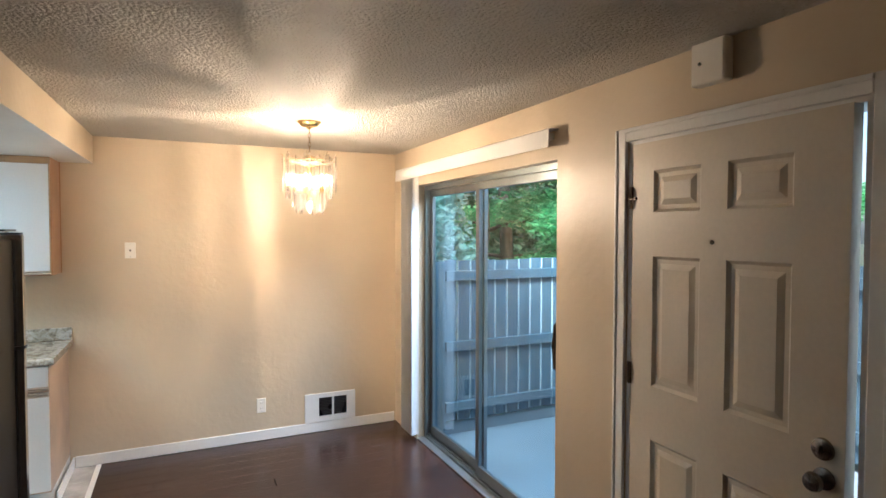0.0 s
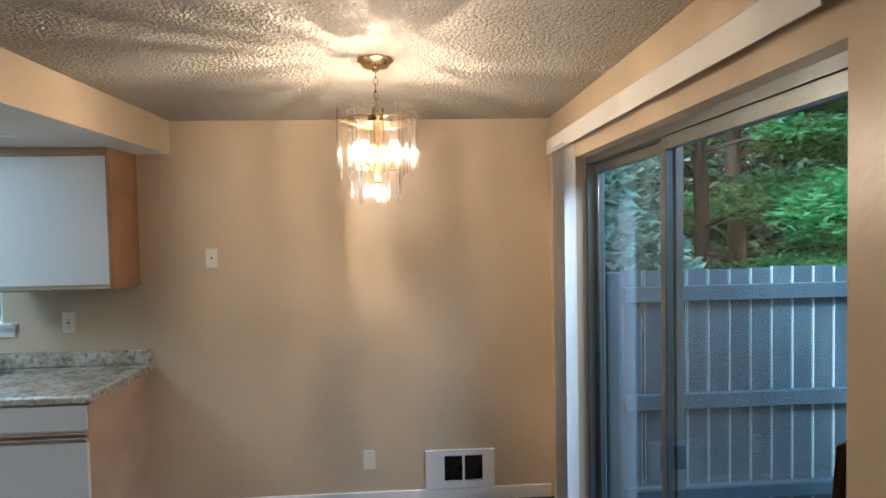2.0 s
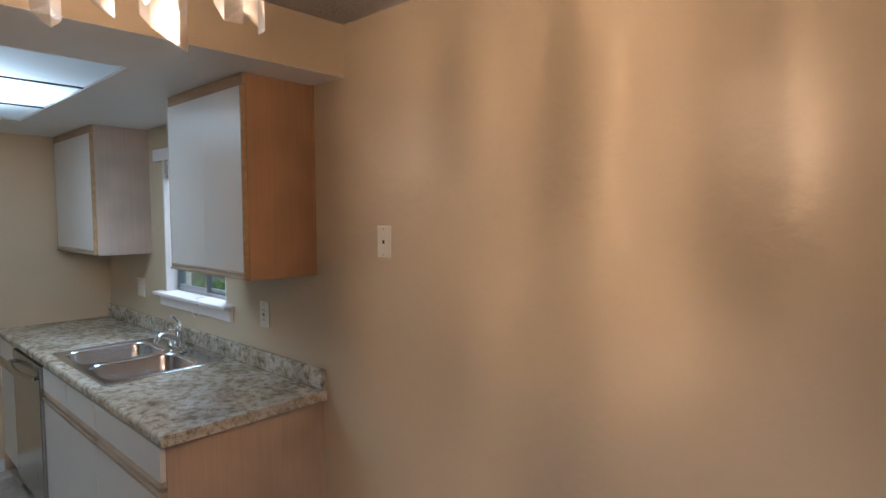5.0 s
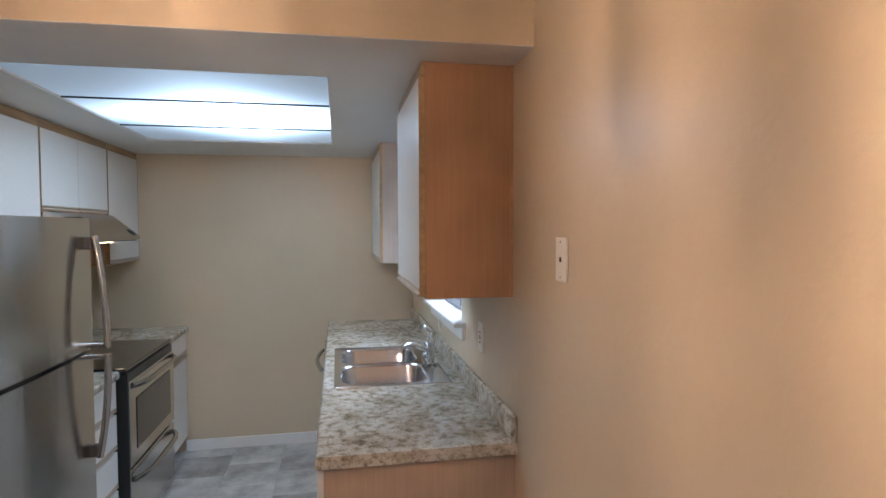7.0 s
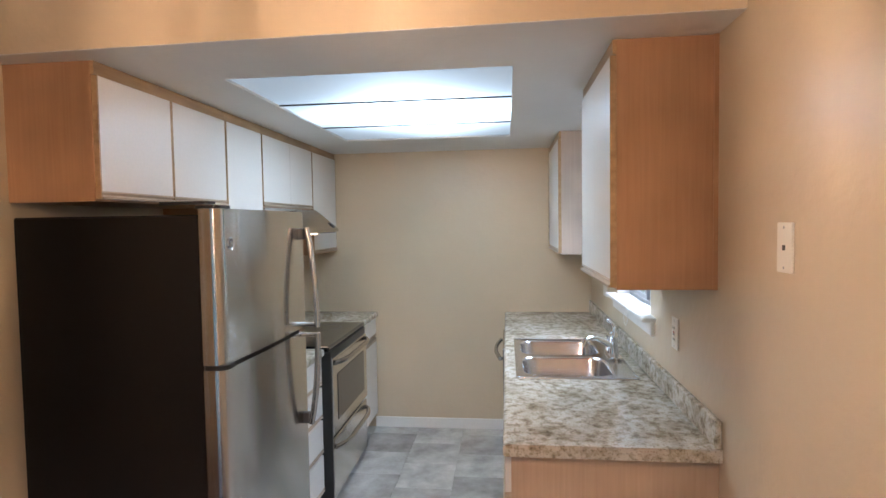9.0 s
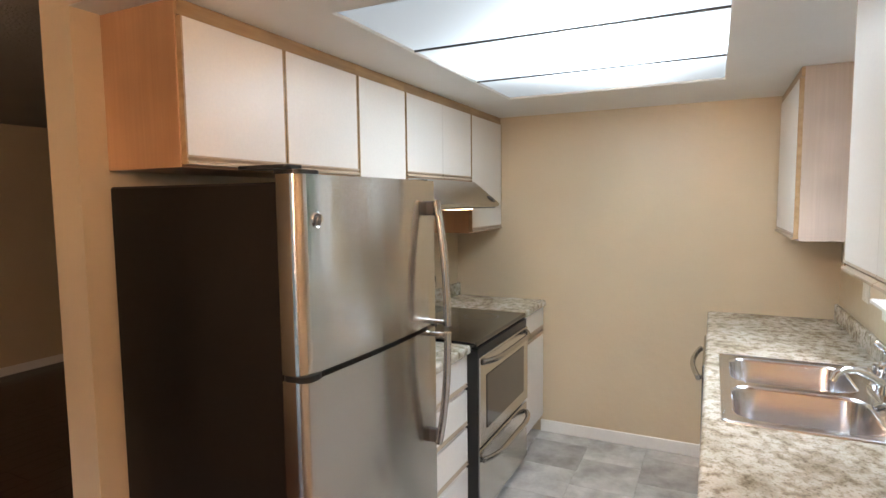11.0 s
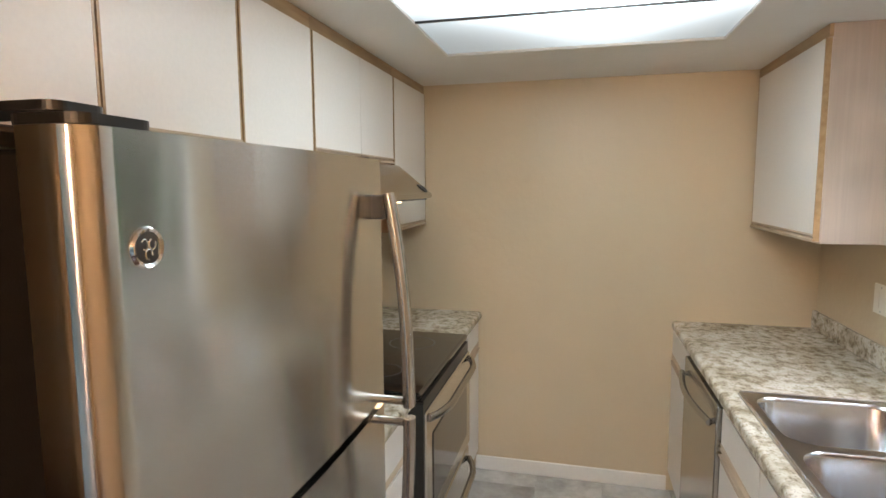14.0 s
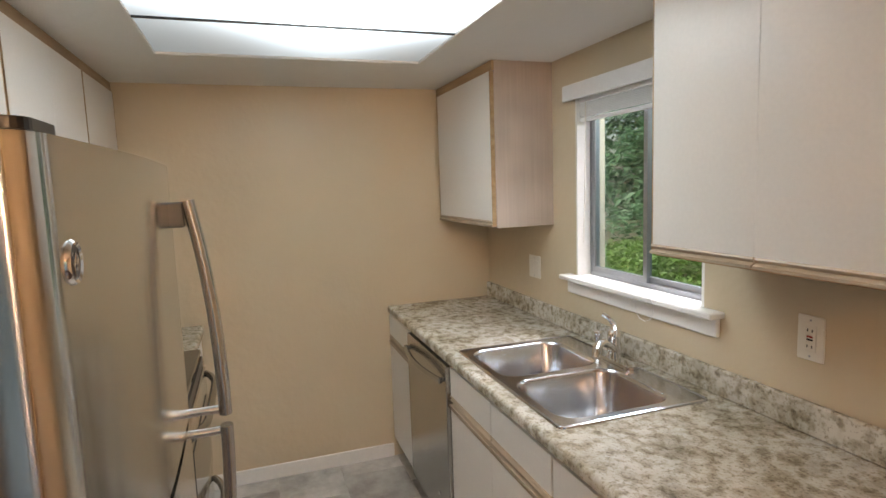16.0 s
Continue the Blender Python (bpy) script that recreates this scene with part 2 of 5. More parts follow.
def prism_glass(name):
    """Bevelled clear glass: part of the light goes straight through, part is bent and glints."""
    m, N, L, b = nodes_of(name)
    N.remove(b)
    tr = N.new("ShaderNodeBsdfTransparent")
    tr.inputs["Color"].default_value = (0.97, 0.96, 0.94, 1)
    gl = N.new("ShaderNodeBsdfGlass")
    gl.inputs["Roughness"].default_value = 0.2
    gl.inputs["IOR"].default_value = 1.5
    mx = N.new("ShaderNodeMixShader")
    mx.inputs[0].default_value = 0.45
    L.new(tr.outputs[0], mx.inputs[1])
    L.new(gl.outputs[0], mx.inputs[2])
    L.new(mx.outputs[0], N["Material Output"].inputs["Surface"])
    return m


M_PRISM = prism_glass("clear_prism")


def lit_bulb(name):
    """Clear bulb glass; an added glow all over stands in for the filament's glare."""
    m, N, L, b = nodes_of(name)
    N.remove(b)
    tr = N.new("ShaderNodeBsdfTransparent")
    em = N.new("ShaderNodeEmission")
    em.inputs["Color"].default_value = (1.0, 0.72, 0.42, 1)
    em.inputs["Strength"].default_value = 5.0
    ad = N.new("ShaderNodeAddShader")
    L.new(tr.outputs[0], ad.inputs[0])
    L.new(em.outputs[0], ad.inputs[1])
    L.new(ad.outputs[0], N["Material Output"].inputs["Surface"])
    return m


M_ENVELOPE = lit_bulb("bulb_glass_with_glare")
M_BULB = emitter("lit_filament", (1.0, 0.725, 0.46), 8900)
M_FENCE = wood("grey_stained_fence", (0.045, 0.080, 0.105), (0.072, 0.118, 0.150), 0.7, (12, 12, 1.5), True, 0.2)
# pale colour standing in for light in the gaps between fence boards
M_FEDGE = mat("gap_light_edge", (0.50, 0.55, 0.58), 0.8, amount=0.15)
M_CONC = mat("patio_concrete", (0.20, 0.23, 0.25), 0.85, amount=0.15, small=80, relief=0.3)
M_GROUND = ground_mat("woodland_ground")
M_BARK = mat("brown_bark", (0.10, 0.075, 0.055), 0.9, amount=0.3, big=6, small=30, relief=0.9, depth=0.02, stretch=(1, 1, 0.3))
M_LEAF = leaf_mat("maple_leaves", (0.085, 0.32, 0.12), (0.24, 0.62, 0.25), 0.62)
M_LEAF2 = leaf_mat("rhododendron_leaves", (0.19, 0.38, 0.33), (0.46, 0.68, 0.60), 0.55)
M_LEAF3 = leaf_mat("conifer_leaves", (0.035, 0.11, 0.055), (0.15, 0.31, 0.16), 0.45)
M_IVY = leaf_mat("ivy_leaves", (0.05, 0.13, 0.02), (0.15, 0.30, 0.06), 0.3)
M_SIDING = mat("beige_siding", (0.45, 0.38, 0.30), 0.7)
M_DARK = mat("dark_void", (0.02, 0.02, 0.02), 0.8)
M_STRIP = mat("grey_weatherstrip", (0.25, 0.27, 0.30), 0.5)
M_BLIND = mat("white_blind_slat", (0.78, 0.77, 0.76), 0.4, amount=0.03)
M_HANDLE = mat("dark_bronze", (0.08, 0.055, 0.035), 0.35, 0.7)


# ---------- mesh helpers ----------
def origin_of(ob):
    v = Vector((0, 0, 0))
    while ob is not None:
        v += ob.location
        ob = ob.parent
    return v


def thing(name, at, label, category, group=""):
    ob = new(name)
    ob.empty_display_size = 0.1
    ob.location = at
    return tagged(ob, label, category, group)


def part(name, bm, material, parent=None, label="", kind="", smooth=False):
    me = bpy.data.meshes.new(name)
    if parent is not None:
        bmesh.ops.translate(bm, verts=bm.verts[:], vec=-origin_of(parent))
    bmesh.ops.recalc_face_normals(bm, faces=bm.faces[:])
    for f in bm.faces:
        f.smooth = smooth
    bm.to_mesh(me)
    bm.free()
    me.materials.append(material)
    ob = new(name, me)
    if parent is not None:
        ob.parent = parent
    if smooth:
        me.set_sharp_from_angle(angle=radians(40))
    return tagged(ob, label, "", "", kind)


def single(name, bm, material, label, category, group="", smooth=False, kind=""):
    return tagged(part(name, bm, material, None, "", kind, smooth), label, category, group)


def fix(name, bm, material, smooth=False):
    return part(name, bm, material, None, "", "structure", smooth)


def box(bm, x0, x1, y0, y1, z0, z1, bevel=0.0, seg=1):
    vs = [bm.verts.new((x, y, z)) for x in (x0, x1) for y in (y0, y1) for z in (z0, z1)]
    fs = [bm.faces.new([vs[k] for k in q]) for q in ((0, 1, 3, 2), (4, 6, 7, 5), (0, 4, 5, 1), (2, 3, 7, 6), (0, 2, 6, 4), (1, 5, 7, 3))]
    if bevel:
        es = list({e for f in fs for e in f.edges})
        bmesh.ops.bevel(bm, geom=es, offset=bevel, segments=seg, affect="EDGES", profile=0.5)
    return bm


def B(*a, **k):
    return box(bmesh.new(), *a, **k)


def prism_z(bm, pts, z0, z1):
    lo = [bm.verts.new((x, y, z0)) for x, y in pts]
    hi = [bm.verts.new((x, y, z1)) for x, y in pts]
    n = len(pts)
    bm.faces.new(lo[::-1])
    bm.faces.new(hi)
    for k in range(n):
        bm.faces.new((lo[k], lo[(k + 1) % n], hi[(k + 1) % n], hi[k]))
    return bm


def prism_x(bm, pts, x0, x1):
    lo = [bm.verts.new((x0, y, z)) for y, z in pts]
    hi = [bm.verts.new((x1, y, z)) for y, z in pts]
    n = len(pts)
    bm.faces.new(lo[::-1])
    bm.faces.new(hi)
    for k in range(n):
        bm.faces.new((lo[k], lo[(k + 1) % n], hi[(k + 1) % n], hi[k]))
    return bm


def tube(bm, pts, r, sides=10, flat=1.0, ends=True):
    """A tube along points; r a radius or one for each point."""
    pts = [Vector(p) for p in pts]
    rings = []
    for k, p in enumerate(pts):
        d = (pts[min(k + 1, len(pts) - 1)] - pts[max(k - 1, 0)]).normalized()
        up = Vector((1, 0, 0)) if abs(d.x) < 0.8 else Vector((0, 0, 1))
        u = d.cross(up).normalized()
        w = d.cross(u).normalized()
        rad = r[k] if isinstance(r, (list, tuple)) else r
        rings.append([bm.verts.new(p + (u * math.cos(a) * rad) + (w * math.sin(a) * rad * flat)) for a in (2 * math.pi * s / sides for s in range(sides))])
    for a, c in zip(rings, rings[1:]):
        for s in range(sides):
            bm.faces.new((a[s], a[(s + 1) % sides], c[(s + 1) % sides], c[s]))
    if ends:
        bm.faces.new(rings[0][::-1])
        bm.faces.new(rings[-1])
    return bm


def lathe(bm, profile, centre, sides=24, axis="z"):
    rings = []
    c = Vector(centre)
    for r, h in profile:
        ring = []
        for s in range(sides):
            a = 2 * math.pi * s / sides
            o = {"z": (r * math.cos(a), r * math.sin(a), h), "y": (r * math.cos(a), h, r * math.sin(a)), "x": (h, r * math.cos(a), r * math.sin(a))}[axis]
            ring.append(bm.verts.new(c + Vector(o)))
        rings.append(ring)
    for a, b in zip(rings, rings[1:]):
        for s in range(sides):
            bm.faces.new((a[s], a[(s + 1) % sides], b[(s + 1) % sides], b[s]))
    if profile[0][0] > 1e-5:
        bm.faces.new(rings[0][::-1])
    if profile[-1][0] > 1e-5:
        bm.faces.new(rings[-1])
    return bm


def wall_boxes(name, material, boxes):
    bm = bmesh.new()
    for b in boxes:
        box(bm, *b)
    return fix(name, bm, material)


# ---------- large structure ----------
WX0, WX1, WZ0, WZ1 = -2.09, -1.34, 1.172, 1.98      # kitchen window opening
SY0, SY1, SZ1 = 3.31, 5.15, 2.035                   # patio door opening
FY0, FY1, FZ1 = 1.90, 2.815, 2.053                   # front door opening
OT = 0.15
HI = 2.6
wall_boxes("wall_north", M_WALL, [
    (XF - T, WX0, YN, YN + OT, -0.1, HI), (WX1, XE + OT, YN, YN + OT, -0.1, HI),
    (WX0, WX1, YN, YN + OT, -0.1, WZ0), (WX0, WX1, YN, YN + OT, WZ1, HI)])
wall_boxes("wall_east", M_WALL, [
    (XE, XE + OT, SY1, YN, -0.1, HI), (XE, XE + OT, FY1, SY0, -0.1, HI), (XE, XE + OT, YS - T, FY0, -0.1, HI),
    (XE, XE + OT, SY0, SY1, SZ1, HI), (XE, XE + OT, FY0, FY1, FZ1, HI)])
wall_boxes("wall_kitchen_end", M_WALL, [(XF - T, XF, YB, YN, -0.1, HI)])
wall_boxes("wall_partition", M_WALL, [(XW, -0.41, YB - 0.14, YB, -0.1, HI)])
wall_boxes("wall_south", M_WALL, [(-1.84, XE, YS - T, YS, -0.1, HI), (-1.84, -1.72, YS - 0.29, YS - T, -0.1, HI),
                                  (-3.40, -1.84, -1.04, -0.92, -0.1, HI), (XW, -4.21, -1.04, -0.92, -0.1, HI), (-4.21, -3.40, -1.04, -0.92, 2.03, HI)])
wall_boxes("wall_west", M_WALL, [(XW - T, XW, -1.04, YB, -0.1, HI)])
wall_boxes("ceiling", M_CEIL, [(-0.52, XE, YB - T, YN, DZ, DZ + 0.1), (XW, XE, -1.04, YB - T, DZ, DZ + 0.1)])
fix("wall_header", prism_z(bmesh.new(), [(XH, YN), (-0.41, YB - 0.14), (-0.532, YB - 0.14), (-0.532, YN)], KZ + 0.002, HI), M_WALL)
PX0, PX1, PY0, PY1 = -2.433, -0.803, 3.97, 5.053
kc = bmesh.new()
kxs, kys = (XF, PX0, PX1, -0.532), (YB, PY0, PY1, YN)
for i in range(3):
    for j in range(3):
        if (i, j) != (1, 1):
            box(kc, kxs[i], kxs[i + 1], kys[j], kys[j + 1], KZ, KZ + 0.0995)
prism_z(kc, [(-0.532, YB), (-0.409, YB), (XH - 0.002, YN), (-0.532, YN)], KZ, KZ + 0.0995)
bmesh.ops.remove_doubles(kc, verts=kc.verts[:], dist=1e-5)
fix("ceiling_kitchen", kc, M_KCEIL)
wall_boxes("roof_cover", M_DARK, [(XW - 0.3, XE + 0.35, -1.3, YN + 0.45, HI, HI + 0.12)])


def baseboard(name, x0, x1, y0, y1):
    bm = bmesh.new()
    box(bm, x0, x1, y0, y1, 0, 0.082, 0.004)
    return fix(name, bm, M_TRIM)


baseboard("baseboard", -0.50, XE - 0.014, YN - 0.013, YN)
baseboard("baseboard", XF + 0.001, XF + 0.013, 3.98, 5.0)
baseboard("baseboard", -1.84, XE, YS, YS + 0.013)
baseboard("baseboard", -3.33, -1.84, -0.92, -0.907)
baseboard("baseboard", XW, -4.28, -0.92, -0.907)
baseboard("baseboard", XE - 0.013, XE, 2.90, SY0)
baseboard("baseboard", XE - 0.013, XE, YS + 0.014, 1.86)
baseboard("baseboard", -0.513, -0.501, 5.06, YN - 0.014)
baseboard("baseboard", XW, -0.41, YB - 0.153, YB - 0.14)


# ---------- openings ----------
def slider():
    t = tagged(new("window_patio_door"), "aluminium sliding patio door with two tall glass panels, closed, in a drywall recess", "patio door")
    t.location = (1.98, SY0, 0)
    t["kind"] = "structure"
    x0, x1 = 1.965, 2.045
    bm = bmesh.new()
    box(bm, x0, x1, SY0, SY1, 0.0, 0.03)
    box(bm, x0, x1, SY0, SY1, 2.0, SZ1)
    box(bm, x0, x1, SY1 - 0.03, SY1, 0.03, 2.0)
    box(bm, x0, x1, SY0, SY0 + 0.025, 0.03, 2.0)
    for x in (1.985, 2.015):
        box(bm, x - 0.003, x + 0.003, SY0, SY1, 0.03, 0.042)
    part("window_frame", bm, M_SALU, t, "mill aluminium outer frame with track")
    for nm, a, b_, x in (("sliding_panel", SY0 + 0.025, 4.29, 1.985), ("fixed_panel", 4.24, SY1 - 0.03, 2.02)):
        bm = bmesh.new()
        s = 0.042
        box(bm, x - 0.014, x + 0.014, a, a + s, 0.043, 1.998, 0.002)
        box(bm, x - 0.014, x + 0.014, b_ - s, b_, 0.043, 1.998, 0.002)
        box(bm, x - 0.014, x + 0.014, a + s, b_ - s, 0.043, 0.11, 0.002)
        box(bm, x - 0.014, x + 0.014, a + s, b_ - s, 1.95, 1.998, 0.002)
        fr = part(nm, bm, M_SALU, t, "mill aluminium panel frame")
        p = part("pane", B(x - 0.003, x + 0.003, a + s, b_ - s, 0.11, 1.95), M_PANE, fr, "clear glass pane")
        p.visible_shadow = False
    bm = bmesh.new()
    tube(bm, [(1.972, 3.36, 0.95), (1.945, 3.375, 0.97), (1.94, 3.38, 1.08), (1.945, 3.375, 1.19), (1.972, 3.36, 1.21)], 0.009, 8, 1.6)
    part("handle", bm, M_HANDLE, t, "dark bronze pull handle", smooth=True)


slider()
fix("threshold_strip", B(1.905, 1.965, SY0, SY1, 0.001, 0.012, 0.003), M_ALU)


def front_door():
    t = tagged(new("door_front"), "cream six-panel front door standing slightly ajar in white casing", "door")
    t["kind"] = "structure"
    t.location = (XE, FY0, 0)
    for nm, b_ in (("casing", (XE - 0.016, XE, FY1 + 0.005, FY1 + 0.07, 0, FZ1 + 0.053)), ("casing", (XE - 0.016, XE, FY0 - 0.07, FY0 - 0.005, 0, FZ1 + 0.053)),
                   ("casing", (XE - 0.016, XE, FY0 - 0.005, FY1 + 0.005, FZ1 - 0.003, FZ1 + 0.053))):
        bm = B(*b_, bevel=0.003)
        w = [XE - 0.021, XE - 0.012]
        if b_[5] - b_[4] > 1:
            ya = b_[2] + (0.045 if b_[2] > 2.5 else 0.006)
            box(bm, w[0], w[1], ya, ya + 0.014, 0, FZ1 + 0.049, 0.002)
        else:
            box(bm, w[0], w[1], b_[2], b_[3], FZ1 + 0.034, FZ1 + 0.047, 0.002)
        part(nm, bm, M_TRIM, t, "white painted door casing")
    bm = bmesh.new()
    box(bm, XE + 0.001, XE + OT, FY1 - 0.018, FY1, 0, FZ1 - 0.018)
    box(bm, XE + 0.001, XE + OT, FY0, FY0 + 0.018, 0, FZ1 - 0.018)
    box(bm, XE + 0.001, XE + OT, FY0, FY1, FZ1 - 0.018, FZ1)
    part("jamb", bm, M_TRIM, t)
    part("sill", B(XE + 0.02, XE + OT, FY0 + 0.018, FY1 - 0.018, -0.01, 0.015), M_ALU, t, "aluminium threshold")
    part("weatherstrip", B(XE + 0.045, XE + 0.06, FY0 + 0.018, FY0 + 0.034, 0.015, FZ1 - 0.03), M_STRIP, t, "blue-grey weatherstrip")
    # leaf, hinged at the FY1 side, built closed then turned about the hinge
    W, Hh, TH = FY1 - FY0 - 0.058, FZ1 - 0.03, 0.044
    bm = bmesh.new()
    rows = [(0.20, 0.828), (1.045, 1.568), (1.742, 1.908)]
    cols = [(0.118, 0.347), (0.458, 0.692)]
    ys = sorted({0.0, W} | {c for a in cols for c in a})
    zs = sorted({0.0, Hh} | {c for a in rows for c in a})
    for i in range(len(ys) - 1):
        for j in range(len(zs) - 1):
            if any(abs(ys[i] - c[0]) < 1e-6 for c in cols) and any(abs(zs[j] - r[0]) < 1e-6 for r in rows):
                continue
            box(bm, -TH, 0, ys[i], ys[i + 1], zs[j], zs[j + 1])
    bmesh.ops.remove_doubles(bm, verts=bm.verts[:], dist=1e-5)
    leaf_panels = []
    for c in cols:
        for r in rows:
            pb = bmesh.new()
            d = 0.012
            # sloped moulding then raised field
            o = [(c[0], r[0]), (c[1], r[0]), (c[1], r[1]), (c[0], r[1])]
            levels = [(0.0, 0.0), (0.012, d), (0.028, d), (0.05, 0.004)]
            rings = []
            for inset, dep in levels:
                pts = [(c[0] + inset, r[0] + inset), (c[1] - inset, r[0] + inset), (c[1] - inset, r[1] - inset), (c[0] + inset, r[1] - inset)]
                rings.append([pb.verts.new((-TH + dep, y, z)) for y, z in pts])
            for a, b2 in zip(rings, rings[1:]):
                for k in range(4):
                    pb.faces.new((a[k], a[(k + 1) % 4], b2[(k + 1) % 4], b2[k]))
            pb.faces.new(rings[-1])
            back = [pb.verts.new((-0.006, y, z)) for y, z in o]
            pb.faces.new(back)
            for k in range(4):
                pb.faces.new((rings[0][k], rings[0][(k + 1) % 4], back[(k + 1) % 4], back[k]))
            leaf_panels.append(pb)
    turn = Matrix.Translation((XE + 0.046, FY1 - 0.02, 0.012)) @ Matrix.Rotation(radians(-1.6), 4, "Z") @ Matrix.Translation((0, -0.0, 0)) @ Matrix.Diagonal((1, -1, 1, 1))

    def put_part(name, b3, m, parent, label="", smooth=False):
        bmesh.ops.transform(b3, matrix=turn, verts=b3.verts[:])
        return part(name, b3, m, parent, label, smooth=smooth)
    leaf = put_part("door_leaf", bm, M_DOOR, t, "cream painted six-panel leaf")
    for pb in leaf_panels:
        put_part("panel", pb, M_DOOR, leaf)
    kb = lathe(bmesh.new(), [(0.032, 0.0), (0.032, -0.006), (0.012, -0.012), (0.011, -0.03), (0.024, -0.038), (0.029, -0.05), (0.025, -0.062), (0.0, -0.066)], (-TH, 0.802, 0.95), 20, "x")
    put_part("knob", kb, M_NICKEL, leaf, "dull nickel round knob", True)
    kb = lathe(bmesh.new(), [(0.033, 0.0), (0.031, -0.009), (0.02, -0.014), (0.0, -0.016)], (-TH, 0.797, 1.035), 20, "x")
    box(kb, -TH - 0.03, -TH - 0.012, 0.793, 0.801, 1.022, 1.048, 0.002)
    put_part("deadbolt", kb, M_NICKEL, leaf, "dull nickel deadbolt turn", True)
    put_part("peephole", lathe(bmesh.new(), [(0.008, 0), (0.008, -0.004), (0.005, -0.005), (0.0, -0.003)], (-TH, 0.40, 1.628), 14, "x"), M_HANDLE, leaf, "dark peephole", True)
    for z in (0.25, 1.03, 1.76):
        hb = bmesh.new()
        tube(hb, [(-TH - 0.006, 0.001, z), (-TH - 0.006, 0.001, z + 0.09)], 0.007, 8)
        box(hb, -TH - 0.004, -TH + 0.001, -0.014, 0.001, z, z + 0.09)
        put_part("hinge", hb, M_HANDLE, leaf, "dark hinge")
    hb = bmesh.new()
    tube(hb, [(-TH - 0.012, -0.01, 1.80), (-TH - 0.02, 0.03, 1.80), (-TH - 0.02, 0.045, 1.80)], [0.003, 0.003, 0.006], 6)
    put_part("door_stop", hb, M_HANDLE, leaf, "small hinge-pin door stop")


front_door()


def back_door():
    t = tagged(new("door_hall"), "white painted flush interior door, closed", "door")
    t["kind"] = "structure"
    t.location = (-3.8, -0.92, 0)
    bm = bmesh.new()
    box(bm, -3.40, -3.34, -0.92, -0.904, 0, 2.09, 0.003)
    box(bm, -4.27, -4.21, -0.92, -0.904, 0, 2.09, 0.003)
    box(bm, -4.21, -3.40, -0.92, -0.904, 2.03, 2.09, 0.003)
    part("casing", bm, M_TRIM, t)
    part("door_leaf", B(-4.208, -3.402, -0.975, -0.935, 0.01, 2.028, 0.002), M_DOOR, t)


back_door()


def kitchen_window():
    t = tagged(new("window_kitchen"), "aluminium slider window over the sink with white jamb, sill and raised blind", "window")
    t["kind"] = "structure"
    t.location = (WX0, YN, WZ0)
    bm = bmesh.new()
    box(bm, WX0, WX0 + 0.012, YN, YN + 0.065, WZ0, WZ1)
    box(bm, WX1 - 0.012, WX1, YN, YN + 0.065, WZ0, WZ1)
    box(bm, WX0 + 0.012, WX1 - 0.012, YN, YN + 0.065, WZ1 - 0.012, WZ1)
    part("jamb", bm, M_TRIM, t, "white painted jamb boards")
    part("window_sill", B(WX0 - 0.06, WX1 + 0.085, YN - 0.058, YN + 0.065, WZ0 - 0.012, WZ0 + 0.008, bevel=0.004), M_TRIM, t, "white painted sill board")
    part("apron", B(WX0 - 0.05, WX1 + 0.07, YN - 0.018, YN, WZ0 - 0.076, WZ0 - 0.012, bevel=0.004), M_TRIM, t, "white painted apron")
    bm = bmesh.new()
    y0, y1 = YN + 0.066, YN + 0.11
    a, b_, c, d = WX0, WX1, WZ0 + 0.0, WZ1
    box(bm, a, a + 0.02, y0, y1, c, d)
    box(bm, b_ - 0.02, b_, y0, y1, c, d)
    box(bm, a + 0.02, b_ - 0.02, y0, y1, c, c + 0.024)
    box(bm, a + 0.02, b_ - 0.02, y0, y1, d - 0.02, d)
    part("window_frame", bm, M_ALU, t, "grey aluminium outer frame")
    for a1, b1, yy in ((a + 0.02, -1.705, YN + 0.078), (-1.74, b_ - 0.02, YN + 0.096)):
        bm = bmesh.new()
        s = 0.022
        box(bm, a1, a1 + s, yy - 0.008, yy + 0.008, c + 0.024, d - 0.02)
        box(bm, b1 - s, b1, yy - 0.008, yy + 0.008, c + 0.024, d - 0.02)
        box(bm, a1 + s, b1 - s, yy - 0.008, yy + 0.008, c + 0.024, c + 0.046)
        box(bm, a1 + s, b1 - s, yy - 0.008, yy + 0.008, d - 0.042, d - 0.02)
        fr = part("sash", bm, M_ALU, t, "grey aluminium sash")
        p = part("pane", B(a1 + s, b1 - s, yy - 0.002, yy + 0.002, c + 0.046, d - 0.042), M_PANE, fr, "clear glass pane")
        p.visible_shadow = False


kitchen_window()


